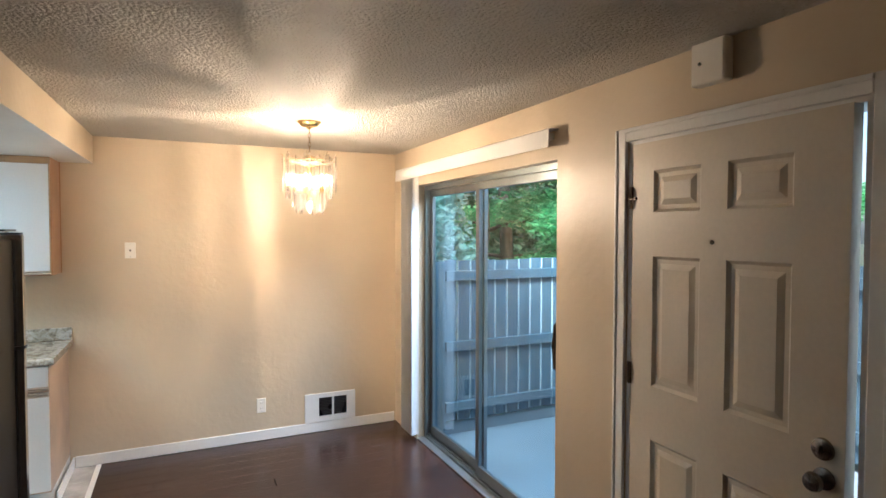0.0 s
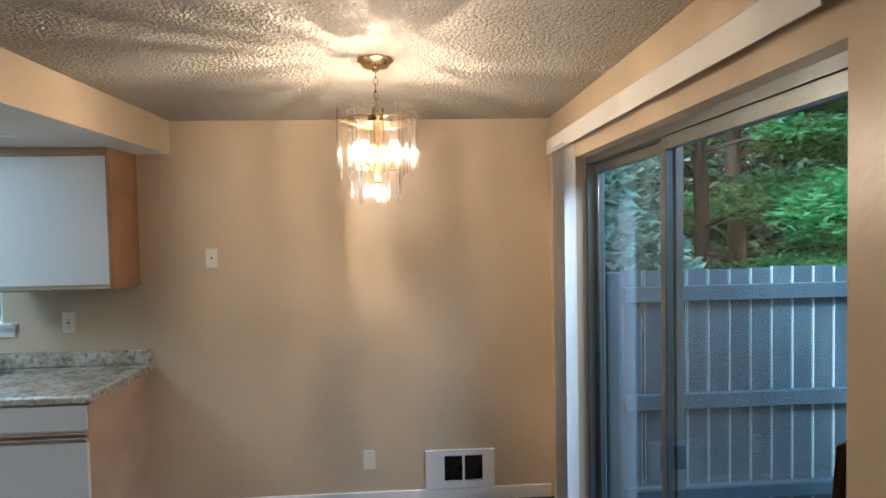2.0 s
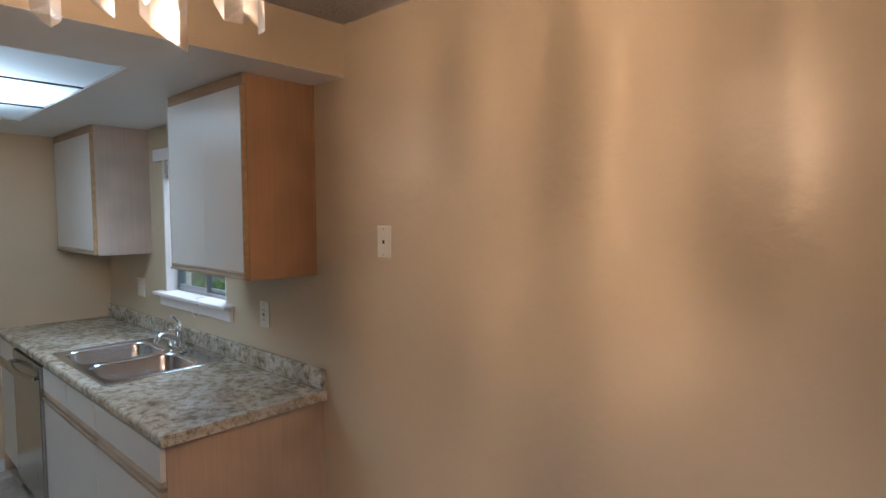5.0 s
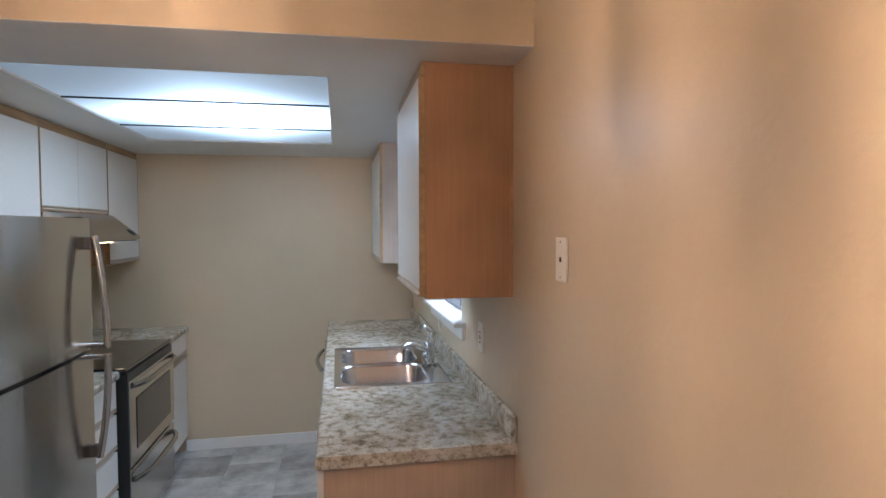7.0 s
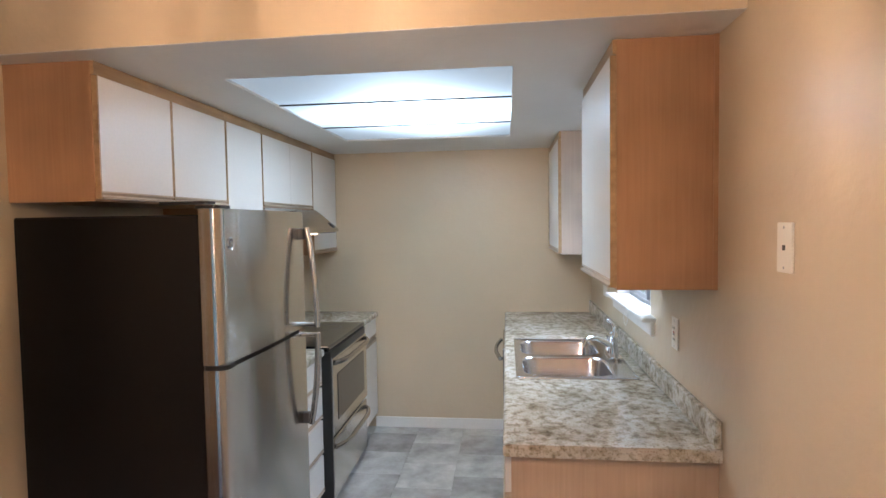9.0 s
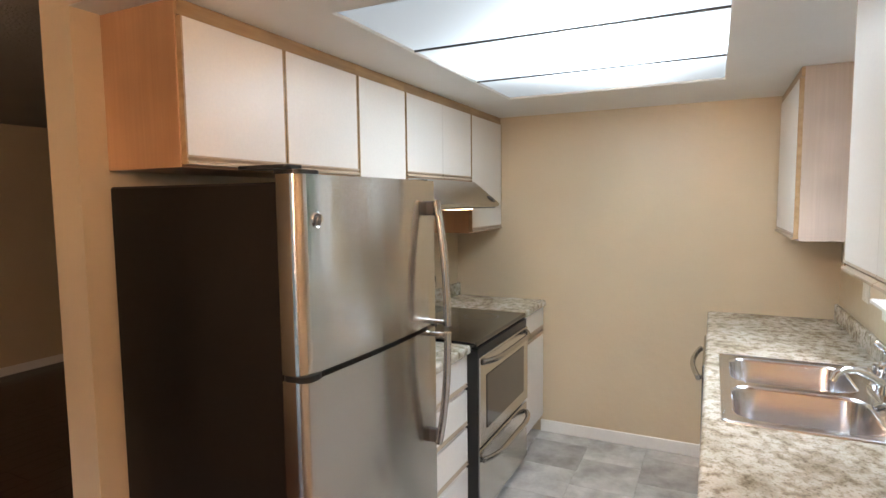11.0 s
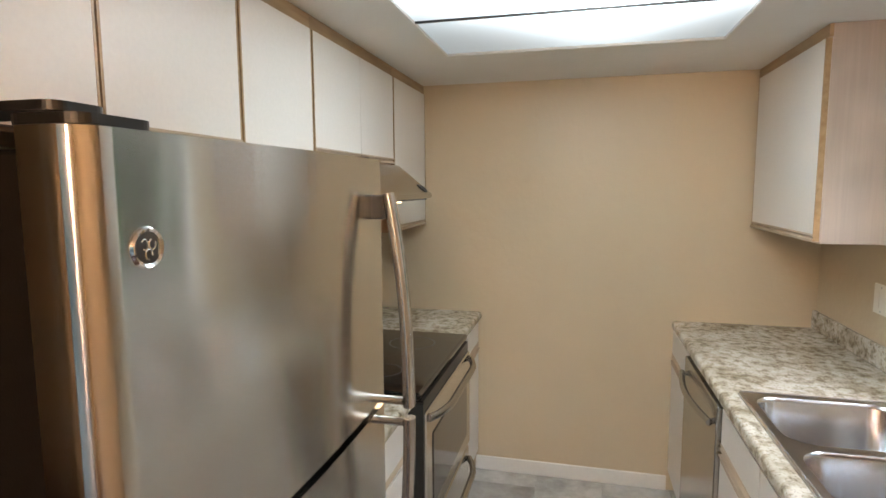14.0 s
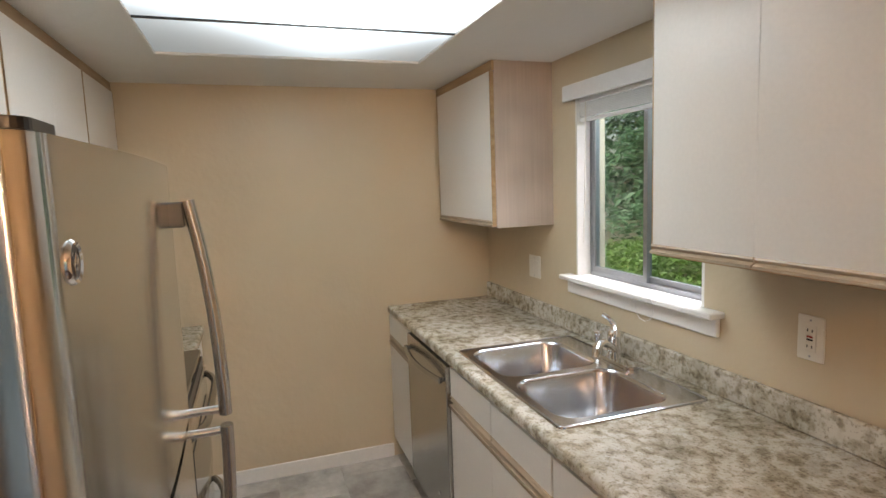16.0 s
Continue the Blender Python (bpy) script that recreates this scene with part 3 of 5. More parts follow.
def mini_blind():
    t = thing("window_blind", (-1.7, YN, 1.90), "white mini blind pulled up at the top of the kitchen window", "blind")
    part("valance", B(WX0 - 0.06, WX1 + 0.03, YN - 0.03, YN - 0.018, 1.945, 2.012, bevel=0.002), M_BLIND, t, "white flat valance board")
    part("headrail", B(WX0 + 0.014, WX1 - 0.014, YN + 0.008, YN + 0.04, 1.93, 1.965, bevel=0.002), M_BLIND, t)
    part("bracket", B(WX0 - 0.04, WX0 - 0.03, YN - 0.018, YN, 1.96, 2.0), M_BLIND, t)
    part("bracket", B(WX1 + 0.015, WX1 + 0.025, YN - 0.018, YN, 1.96, 2.0), M_BLIND, t)
    for k in range(9):
        z = 1.925 - k * 0.0062
        part("slat", B(WX0 + 0.016, WX1 - 0.016, YN + 0.010, YN + 0.038, z - 0.0022, z + 0.0016), M_BLIND, t)
    part("bottom_rail", B(WX0 + 0.016, WX1 - 0.016, YN + 0.012, YN + 0.036, 1.852, 1.867, bevel=0.003), M_BLIND, t)
    bm = bmesh.new()
    tube(bm, [(WX0 + 0.07, YN + 0.006, 1.93), (WX0 + 0.065, YN + 0.004, 1.6), (WX0 + 0.055, YN + 0.003, 1.33)], 0.003, 6)
    part("wand", bm, M_PLATE, t, "thin clear tilt wand")
    bm = bmesh.new()
    loop = [(-1.50, YN - 0.02, 1.205)] + [(-1.55 + 0.05 * math.sin(a), YN - 0.0655 + 0.002 * math.cos(a), 1.145 + 0.05 * math.cos(a)) for a in (0.6 * k for k in range(9))]
    tube(bm, loop, 0.0016, 5)
    part("cord", bm, M_BLIND, t, "white lift cord hanging over the sill")


mini_blind()


def vertical_blind():
    t = thing("vertical_blind", (XE, 5.3, 0.04), "white vertical blind stacked open beside the patio door", "blind")
    pts = [(1.835, 2.092), (1.838, 2.178), (1.845, 2.185), (XE, 2.185), (XE, 2.181), (1.848, 2.181), (1.842, 2.176), (1.839, 2.092)]
    bm = bmesh.new()
    lo = [bm.verts.new((x, 3.30, z)) for x, z in pts]
    hi = [bm.verts.new((x, 5.468, z)) for x, z in pts]
    n = len(pts)
    bm.faces.new(lo)
    bm.faces.new(hi[::-1])
    for k in range(n):
        bm.faces.new((lo[k], hi[k], hi[(k + 1) % n], lo[(k + 1) % n]))
    part("valance", bm, M_VINYL, t, "white vinyl valance with a lifted end")
    part("valance_return", B(1.839, XE, 5.464, 5.468, 2.094, 2.180), M_VINYL, t)
    part("headrail", B(1.850, 1.888, 3.32, 5.46, 2.135, 2.165), M_VINYL, t)
    part("bracket", B(1.884, 1.9, 3.6, 3.63, 2.13, 2.17), M_ALU, t)
    part("bracket", B(1.884, 1.9, 5.1, 5.13, 2.13, 2.17), M_ALU, t)
    for k in range(14):
        y = 5.10 + k * 0.018
        bm = bmesh.new()
        q = []
        for s in range(5):
            u = s / 4 - 0.5
            q.append((1.866 + u * 0.066, y + 0.008 * (1 - 4 * u * u) + u * 0.018))
        o = [(x, yy + 0.0012) for x, yy in reversed(q)]
        prism_z(bm, q + o, 0.05, 2.115)
        part("vane", bm, M_VINYL, t)


vertical_blind()


# ---------- kitchen cabinets ----------
def cab_door(t, x0, x1, z0, z1, yf, sgn, handle="bottom", edges=True):
    """A laminate door with oak edge strips; yf the cabinet face, sgn the way it looks along y."""
    ya, yb = sorted((yf, yf + sgn * 0.019))
    e0 = 0.006 if edges in (True, "near") else 0.0
    e1 = 0.006 if edges in (True, "far") else 0.0
    lo = 0.026 if handle == "bottom" else 0.0
    hi = 0.026 if handle == "top" else 0.0
    d = part("door", B(x0 + (0.001 if edges is True else 0.0) + e0, x1 - (0.001 if edges is True else 0.0) - e1, ya, yb, z0 + lo, z1 - hi, bevel=0.001 if edges is True else 0.0002), M_LAM, t, "white laminate door")
    if edges:
        if edges != "far":
            part("edge_strip", B(x0 + 0.0015, x0 + 0.0075, ya, yb, z0, z1), M_OAK, d, "oak edge strip")
        if edges != "near":
            part("edge_strip", B(x1 - 0.0075, x1 - 0.0015, ya, yb, z0, z1), M_OAK, d, "oak edge strip")
    zz = z0 if handle == "bottom" else z1 - 0.026
    up = 1 if handle == "bottom" else -1
    y1, y2 = yf, yf + sgn * 0.026
    base = zz if up == 1 else zz + 0.026
    pts = [(y1, base + up * 0.026), (y1 + sgn * 0.019, base + up * 0.026), (y1 + sgn * 0.022, base + up * 0.021), (y1 + sgn * 0.014, base + up * 0.013), (y2, base + up * 0.007), (y2, base), (y1, base)]
    part("finger_pull", prism_x(bmesh.new(), pts, x0 + 0.002, x1 - 0.002), M_PULL, d, "pale oak routed finger pull")
    return d


def upper_cabinet(x0, x1, z0, yw, depth, sgn, doors, label, group, bare=False, side=None):
    """yw the wall, sgn +1 where the cabinet looks towards +y."""
    yf = yw + sgn * depth
    t = thing("wall_cabinet", ((x0 + x1) / 2, (yw + yf) / 2, z0), label, "cabinet", group)
    ya, yb = sorted((yw, yf))
    part("body", B(x0, x1, ya, yb, z0, KZ - 0.001, bevel=0.001), side or M_VEN, t, "maple veneer body")
    part("top_rail", B(x0, x1, *sorted((yf, yf + sgn * 0.012)), KZ - 0.045, KZ - 0.002), M_OAK, t, "oak top rail")
    for k, (a, b_) in enumerate(doors):
        ed = True if not bare else ("far" if (a + b_) > (x0 + x1) else "near")
        cab_door(t, a, b_, z0 + 0.008, KZ - 0.048, yf, sgn, "bottom", ed)
    return t


UL = "uppers over the range side"
DEP = 0.315
upper_cabinet(-1.346, -0.498, 1.69, YB, DEP, 1, ((-0.911, -0.500), (-1.344, -0.913)), "white two-door wall cabinet with oak trim above the fridge", UL)
upper_cabinet(-1.743, -1.347, 1.39, YB, DEP, 1, ((-1.741, -1.349),), "white tall narrow wall cabinet with oak trim by the fridge", UL)
upper_cabinet(-2.537, -1.744, 1.70, YB, DEP, 1, ((-2.14, -1.746), (-2.535, -2.142)), "white two-door wall cabinet with oak trim above the range hood", UL, True)
upper_cabinet(XF + 0.002, -2.538, 1.39, YB, DEP, 1, ((XF + 0.004, -2.540),), "white single-door corner wall cabinet with oak trim beside the hood", UL)
UR = "uppers over the sink side"
upper_cabinet(-1.215, -0.56, 1.385, YN, 0.295, -1, ((-1.213, -0.8743), (-0.8737, -0.562)), "white two-door wall cabinet with maple end panel beside the window", UR, True)
upper_cabinet(XF + 0.002, -2.285, 1.395, YN, 0.295, -1, ((XF + 0.03, -2.29),), "white single-door wall cabinet with pale end panel in the far corner", UR, False, M_VENP)
# oak end stile on the near cabinet
fix("trim", B(-0.56, -0.555, YN - 0.013, YN, 1.385, KZ), M_VEN)


def base_cabinet(x0, x1, yw, depth, sgn, fronts, label, group, height=0.872, sink_gap=False):
    yf = yw + sgn * depth
    t = thing("base_cabinet", ((x0 + x1) / 2, (yw + yf) / 2, 0), label, "cabinet", group)
    ya, yb = sorted((yw, yf))
    tk = 0.075
    if sink_gap:
        bm = B(x0, x1, ya, yb, 0.1, 0.70)
        box(bm, x0, x1, *sorted((yf, yf - sgn * 0.018)), 0.70, height)
        bmesh.ops.remove_doubles(bm, verts=bm.verts[:], dist=1e-5)
    else:
        bm = B(x0, x1, ya, yb, 0.1, height)
    part("body", bm, M_VENB, t, "light maple veneer body")
    yy = sorted((yw, yf - sgn * tk))
    part("toe_kick", B(x0 + 0.001, x1 - 0.001, yy[0], yy[1], 0.0, 0.1), M_TRIM, t, "pale recessed toe kick")
    for a, b_, z0, z1 in fronts:
        y1, y2 = sorted((yf, yf + sgn * 0.019))
        if z1 - z0 < 0.3:
            d = part("drawer", B(a + 0.002, b_ - 0.002, y1, y2, z0 + 0.022, z1, bevel=0.001), M_LAM, t, "white laminate drawer front")
            base = z0
            pts = [(yf, base + 0.022), (yf + sgn * 0.019, base + 0.022), (yf + sgn * 0.022, base + 0.017), (yf + sgn * 0.012, base + 0.011), (yf + sgn * 0.024, base + 0.004), (yf + sgn * 0.02, base), (yf, base)]
            part("finger_pull", prism_x(bmesh.new(), pts, a + 0.002, b_ - 0.002), M_PULL, d, "pale oak routed finger pull")
        else:
            cab_door(t, a, b_, z0, z1, yf, sgn, "top", False)
    return t


DL = "base units on the range side"
base_cabinet(-1.76, -1.36, YB, 0.615, 1, [(-1.758, -1.362, 0.715, 0.865), (-1.758, -1.362, 0.53, 0.70), (-1.758, -1.362, 0.335, 0.515), (-1.758, -1.362, 0.115, 0.32)], "white four-drawer base unit with oak pulls beside the range", DL)
base_cabinet(XF + 0.002, -2.55, YB, 0.615, 1, [(XF + 0.004, -2.552, 0.725, 0.865), (XF + 0.004, -2.552, 0.115, 0.71)], "white base unit with one drawer and one door in the corner", DL)
DR = "base units on the sink side"
base_cabinet(-1.198, -0.53, YN, 0.625, -1, [(-1.196, -0.532, 0.725, 0.865), (-1.196, -0.532, 0.115, 0.71)], "white end base unit with wide drawer and maple end panel", DR)
base_cabinet(-2.018, -1.2, YN, 0.625, -1, [(-2.016, -1.610, 0.725, 0.865), (-1.608, -1.202, 0.725, 0.865), (-2.016, -1.610, 0.115, 0.71), (-1.608, -1.202, 0.115, 0.71)], "white two-door sink base unit with oak pulls", DR, sink_gap=True)
base_cabinet(XF + 0.002, -2.622, YN, 0.625, -1, [(XF + 0.004, -2.624, 0.725, 0.865), (XF + 0.004, -2.624, 0.115, 0.71)], "white base unit in the far corner beside the dishwasher", DR)


def worktop(name, x0, x1, yw, sgn, depth, label, hole=None, splash_l=False):
    t = thing(name, ((x0 + x1) / 2, yw + sgn * depth / 2, 0.873), label, "worktop")
    y1 = yw + sgn * depth
    z0, z1 = 0.874, 0.914
    bm = bmesh.new()

    def prof(a, b_, ya, yb, roundit):
        if not roundit:
            box(bm, a, b_, *sorted((ya, yb)), z0, z1)
            return
        pts = [(ya, z0), (ya, z1)]
        for k in range(6):
            an = math.pi / 2 * (1 - k / 5)
            pts.append((yb - sgn * 0.014 + sgn * 0.014 * math.cos(an), z1 - 0.014 + 0.014 * math.sin(an)))
        pts += [(yb, z0 + 0.006), (yb - sgn * 0.006, z0)]
        prism_x(bm, pts, a, b_)
    if hole:
        hx0, hx1, hy0, hy1 = hole
        for a, b_ in ((x0, hx0), (hx0, hx1), (hx1, x1)):
            prof(a, b_, hy0, y1, True)
            box(bm, a, b_, hy1, yw, z0, z1)
            if (a, b_) != (hx0, hx1):
                box(bm, a, b_, hy0, hy1, z0, z1)
        bmesh.ops.remove_doubles(bm, verts=bm.verts[:], dist=1e-5)
    else:
        prof(x0, x1, yw, y1, True)
    part("slab", bm, M_TOP, t)
    part("backsplash", B(x0, x1, *sorted((yw + sgn * 0.001, yw + sgn * 0.021)), z1, z1 + 0.088, bevel=0.005), M_TOP, t)
    return t


SX0, SX1, SYa, SYb = -2.055, -1.235, 5.053, 5.585
worktop("worktop", XF + 0.001, -0.502, YN, -1, 0.65, "beige granite-look laminate worktop with sink cut-out and low backsplash", (SX0 + 0.02, SX1 - 0.02, SYa + 0.02, SYb - 0.02))
worktop("worktop", XF + 0.001, -2.549, YB, 1, 0.65, "small granite-look laminate worktop in the corner beside the range")
worktop("worktop", -1.761, -1.355, YB, 1, 0.65, "small granite-look laminate worktop between range and fridge")


def rounded_rect(x0, x1, y0, y1, r, n=6):
    pts = []
    for cx, cy, a0 in ((x1 - r, y1 - r, 0), (x0 + r, y1 - r, 90), (x0 + r, y0 + r, 180), (x1 - r, y0 + r, 270)):
        for k in range(n + 1):
            a = radians(a0 + 90 * k / n)
            pts.append((cx + r * math.cos(a), cy + r * math.sin(a)))
    return pts


def sink():
    t = thing("kitchen_sink", ((SX0 + SX1) / 2, (SYa + SYb) / 2, 0.915), "brushed stainless double-bowl drop-in sink set in the worktop", "sink")
    bowls = [(SX0 + 0.04, (SX0 + SX1) / 2 - 0.018), ((SX0 + SX1) / 2 + 0.018, SX1 - 0.04)]
    by0, by1 = SYa + 0.035, SYb - 0.095
    z = 0.9185
    bm = bmesh.new()
    out = rounded_rect(SX0, SX1, SYa, SYb, 0.03)
    # rim sheet pieces round the bowls, butted
    xs = [SX0 + 0.03, bowls[0][0], bowls[0][1], bowls[1][0], bowls[1][1], SX1 - 0.03]
    n = 6

    def ring_face(rect, r, outer):
        ins = rounded_rect(*rect, r, n)
        ox0, ox1, oy0, oy1 = outer
        iv = [bm.verts.new((x, y, z)) for x, y in ins]
        m = n + 1
        corners = [(ox1, oy1), (ox0, oy1), (ox0, oy0), (ox1, oy0)]
        cv = [bm.verts.new((x, y, z)) for x, y in corners]
        for q in range(4):
            for k in range(n):
                bm.faces.new((iv[q * m + k], iv[q * m + k + 1], cv[q]))
            bm.faces.new((iv[q * m + n], iv[(q * m + n + 1) % (4 * m)], cv[(q + 1) % 4], cv[q]))
    mid = (SX0 + SX1) / 2
    ring_face((bowls[0][0], bowls[0][1], by0, by1), 0.075, (SX0 + 0.012, mid, SYa + 0.012, SYb - 0.012))
    ring_face((bowls[1][0], bowls[1][1], by0, by1), 0.075, (mid, SX1 - 0.012, SYa + 0.012, SYb - 0.012))
    edge = rounded_rect(SX0 + 0.012, SX1 - 0.012, SYa + 0.012, SYb - 0.012, 0.001, 1)
    bmesh.ops.remove_doubles(bm, verts=bm.verts[:], dist=1e-5)
    part("deck", bm, M_SINK, t)
    bm = bmesh.new()
    loop = rounded_rect(SX0, SX1, SYa, SYb, 0.025, 5)
    inner = rounded_rect(SX0 + 0.0125, SX1 - 0.0125, SYa + 0.0125, SYb - 0.0125, 0.004, 5)
    prof = [(0.0, 0.9145), (0.15, 0.9195), (0.6, 0.9215), (1.0, 0.9187)]
    rings = [[bm.verts.new((a[0] * (1 - f) + b_[0] * f, a[1] * (1 - f) + b_[1] * f, zz)) for a, b_ in zip(loop, inner)] for f, zz in prof]
    for a, b_ in zip(rings, rings[1:]):
        for k in range(len(a)):
            bm.faces.new((a[k], a[(k + 1) % len(a)], b_[(k + 1) % len(a)], b_[k]))
    part("rim", bm, M_SINK, t, "rolled bright rim", smooth=True)
    for bx0, bx1 in bowls:
        bm = bmesh.new()
        levels = [(-0.0, z, 0.075), (0.004, z - 0.004, 0.073), (0.008, z - 0.012, 0.07), (0.014, z - 0.13, 0.065), (0.03, z - 0.165, 0.06), (0.06, z - 0.175, 0.045)]
        rings = [[bm.verts.new((x, y, zz)) for x, y in rounded_rect(bx0 + i, bx1 - i, by0 + i, by1 - i, r, n)] for i, zz, r in levels]
        for a, b_ in zip(rings, rings[1:]):
            for k in range(len(a)):
                bm.faces.new((a[k], a[(k + 1) % len(a)], b_[(k + 1) % len(a)], b_[k]))
        bm.faces.new(rings[-1])
        bowl = part("bowl", bm, M_SINK, t, "brushed steel bowl", smooth=True)
        cx, cy = (bx0 + bx1) / 2, (by0 + by1) / 2
        part("drain", lathe(bmesh.new(), [(0.056, 0.0015), (0.05, 0.004), (0.04, 0.0), (0.036, -0.004), (0.0, -0.004)], (cx, cy, z - 0.175), 24), M_CHROME, bowl, "chrome basket drain", smooth=True)
    return t


sink()


def faucet():
    x, y, z = -1.675, 5.548, 0.9195
    t = thing("faucet", (x, y, z), "chrome single-lever kitchen faucet with side spray on the sink deck", "faucet")
    part("base_plate", prism_z(bmesh.new(), rounded_rect(x - 0.125, x + 0.125, y - 0.028, y + 0.028, 0.027, 6), z, z + 0.012), M_CHROME, t)
    part("stem", lathe(bmesh.new(), [(0.028, 0.012), (0.025, 0.03), (0.021, 0.06), (0.023, 0.085), (0.024, 0.105), (0.016, 0.118), (0.0, 0.121)], (x, y, z), 20), M_CHROME, t, smooth=True)
    bm = bmesh.new()
    reach = [(0.01, 0.045), (0.06, 0.075), (0.12, 0.10), (0.17, 0.105), (0.20, 0.09), (0.208, 0.07)]
    tube(bm, [(x + 0.6 * d, y - 0.8 * d, z + h) for d, h in reach], [0.016, 0.014, 0.013, 0.013, 0.014, 0.013], 12)
    part("spout", bm, M_CHROME, t, "arched chrome spout", smooth=True)
    bm = bmesh.new()
    tube(bm, [(x, y + 0.0, z + 0.112), (x - 0.015, y + 0.01, z + 0.135), (x - 0.03, y + 0.0, z + 0.155), (x - 0.045, y - 0.02, z + 0.172)], [0.011, 0.009, 0.008, 0.009], 10, 1.5)
    part("lever", bm, M_CHROME, t, smooth=True)
    bm = lathe(bmesh.new(), [(0.022, 0.012), (0.017, 0.02), (0.012, 0.035), (0.013, 0.06), (0.017, 0.075), (0.014, 0.088), (0.0, 0.09)], (x - 0.10, y, z), 16)
    part("side_spray", bm, M_CHROME, t, smooth=True)
    bm = bmesh.new()
    tube(bm, [(x + 0.10, y - 0.02, z + 0.006), (x + 0.13, y - 0.045, z + 0.008), (x + 0.155, y - 0.06, z + 0.006)], [0.006, 0.005, 0.006], 8)
    part("stopper_clip", bm, M_CHROME, t, smooth=True)


faucet()


def dishwasher():
    x0, x1, yf = -2.619, -2.021, YN - 0.625
    t = thing("dishwasher", ((x0 + x1) / 2, YN - 0.31, 0), "stainless dishwasher with bowed bar handle built in under the worktop", "dishwasher")
    part("body", B(x0, x1, yf + 0.02, YN - 0.02, 0.1, 0.70), M_BLACK, t, "black tub casing")
    part("control_box", B(x0, x1, yf + 0.019, yf + 0.024, 0.701, 0.87), M_BLACK, t, "black front frame")
    part("door", B(x0 + 0.003, x1 - 0.003, yf - 0.035, yf + 0.02, 0.115, 0.866, bevel=0.004), M_STEELD, t, "brushed steel door")
    part("toe_kick", B(x0, x1, yf + 0.06, yf + 0.08, 0.0, 0.1), M_BLACK, t)
    bm = bmesh.new()
    xm = (x0 + x1) / 2
    pts = [(x0 + 0.03 + (x1 - x0 - 0.06) * k / 10, yf - 0.05 - 0.03 * math.sin(math.pi * k / 10), 0.80) for k in range(11)]
    tube(bm, pts, 0.012, 10)
    for x in (x0 + 0.045, x1 - 0.045):
        tube(bm, [(x, yf - 0.034, 0.80), (x, yf - 0.062, 0.80)], 0.010, 8)
    part("handle", bm, M_STEELD, t, "bowed bar handle", smooth=True)
    part("badge", lathe(bmesh.new(), [(0.011, -0.0), (0.011, -0.002), (0.0, -0.003)], (x1 - 0.14, yf - 0.035, 0.25), 14, "y"), M_CHROME, t, "small round badge")


dishwasher()


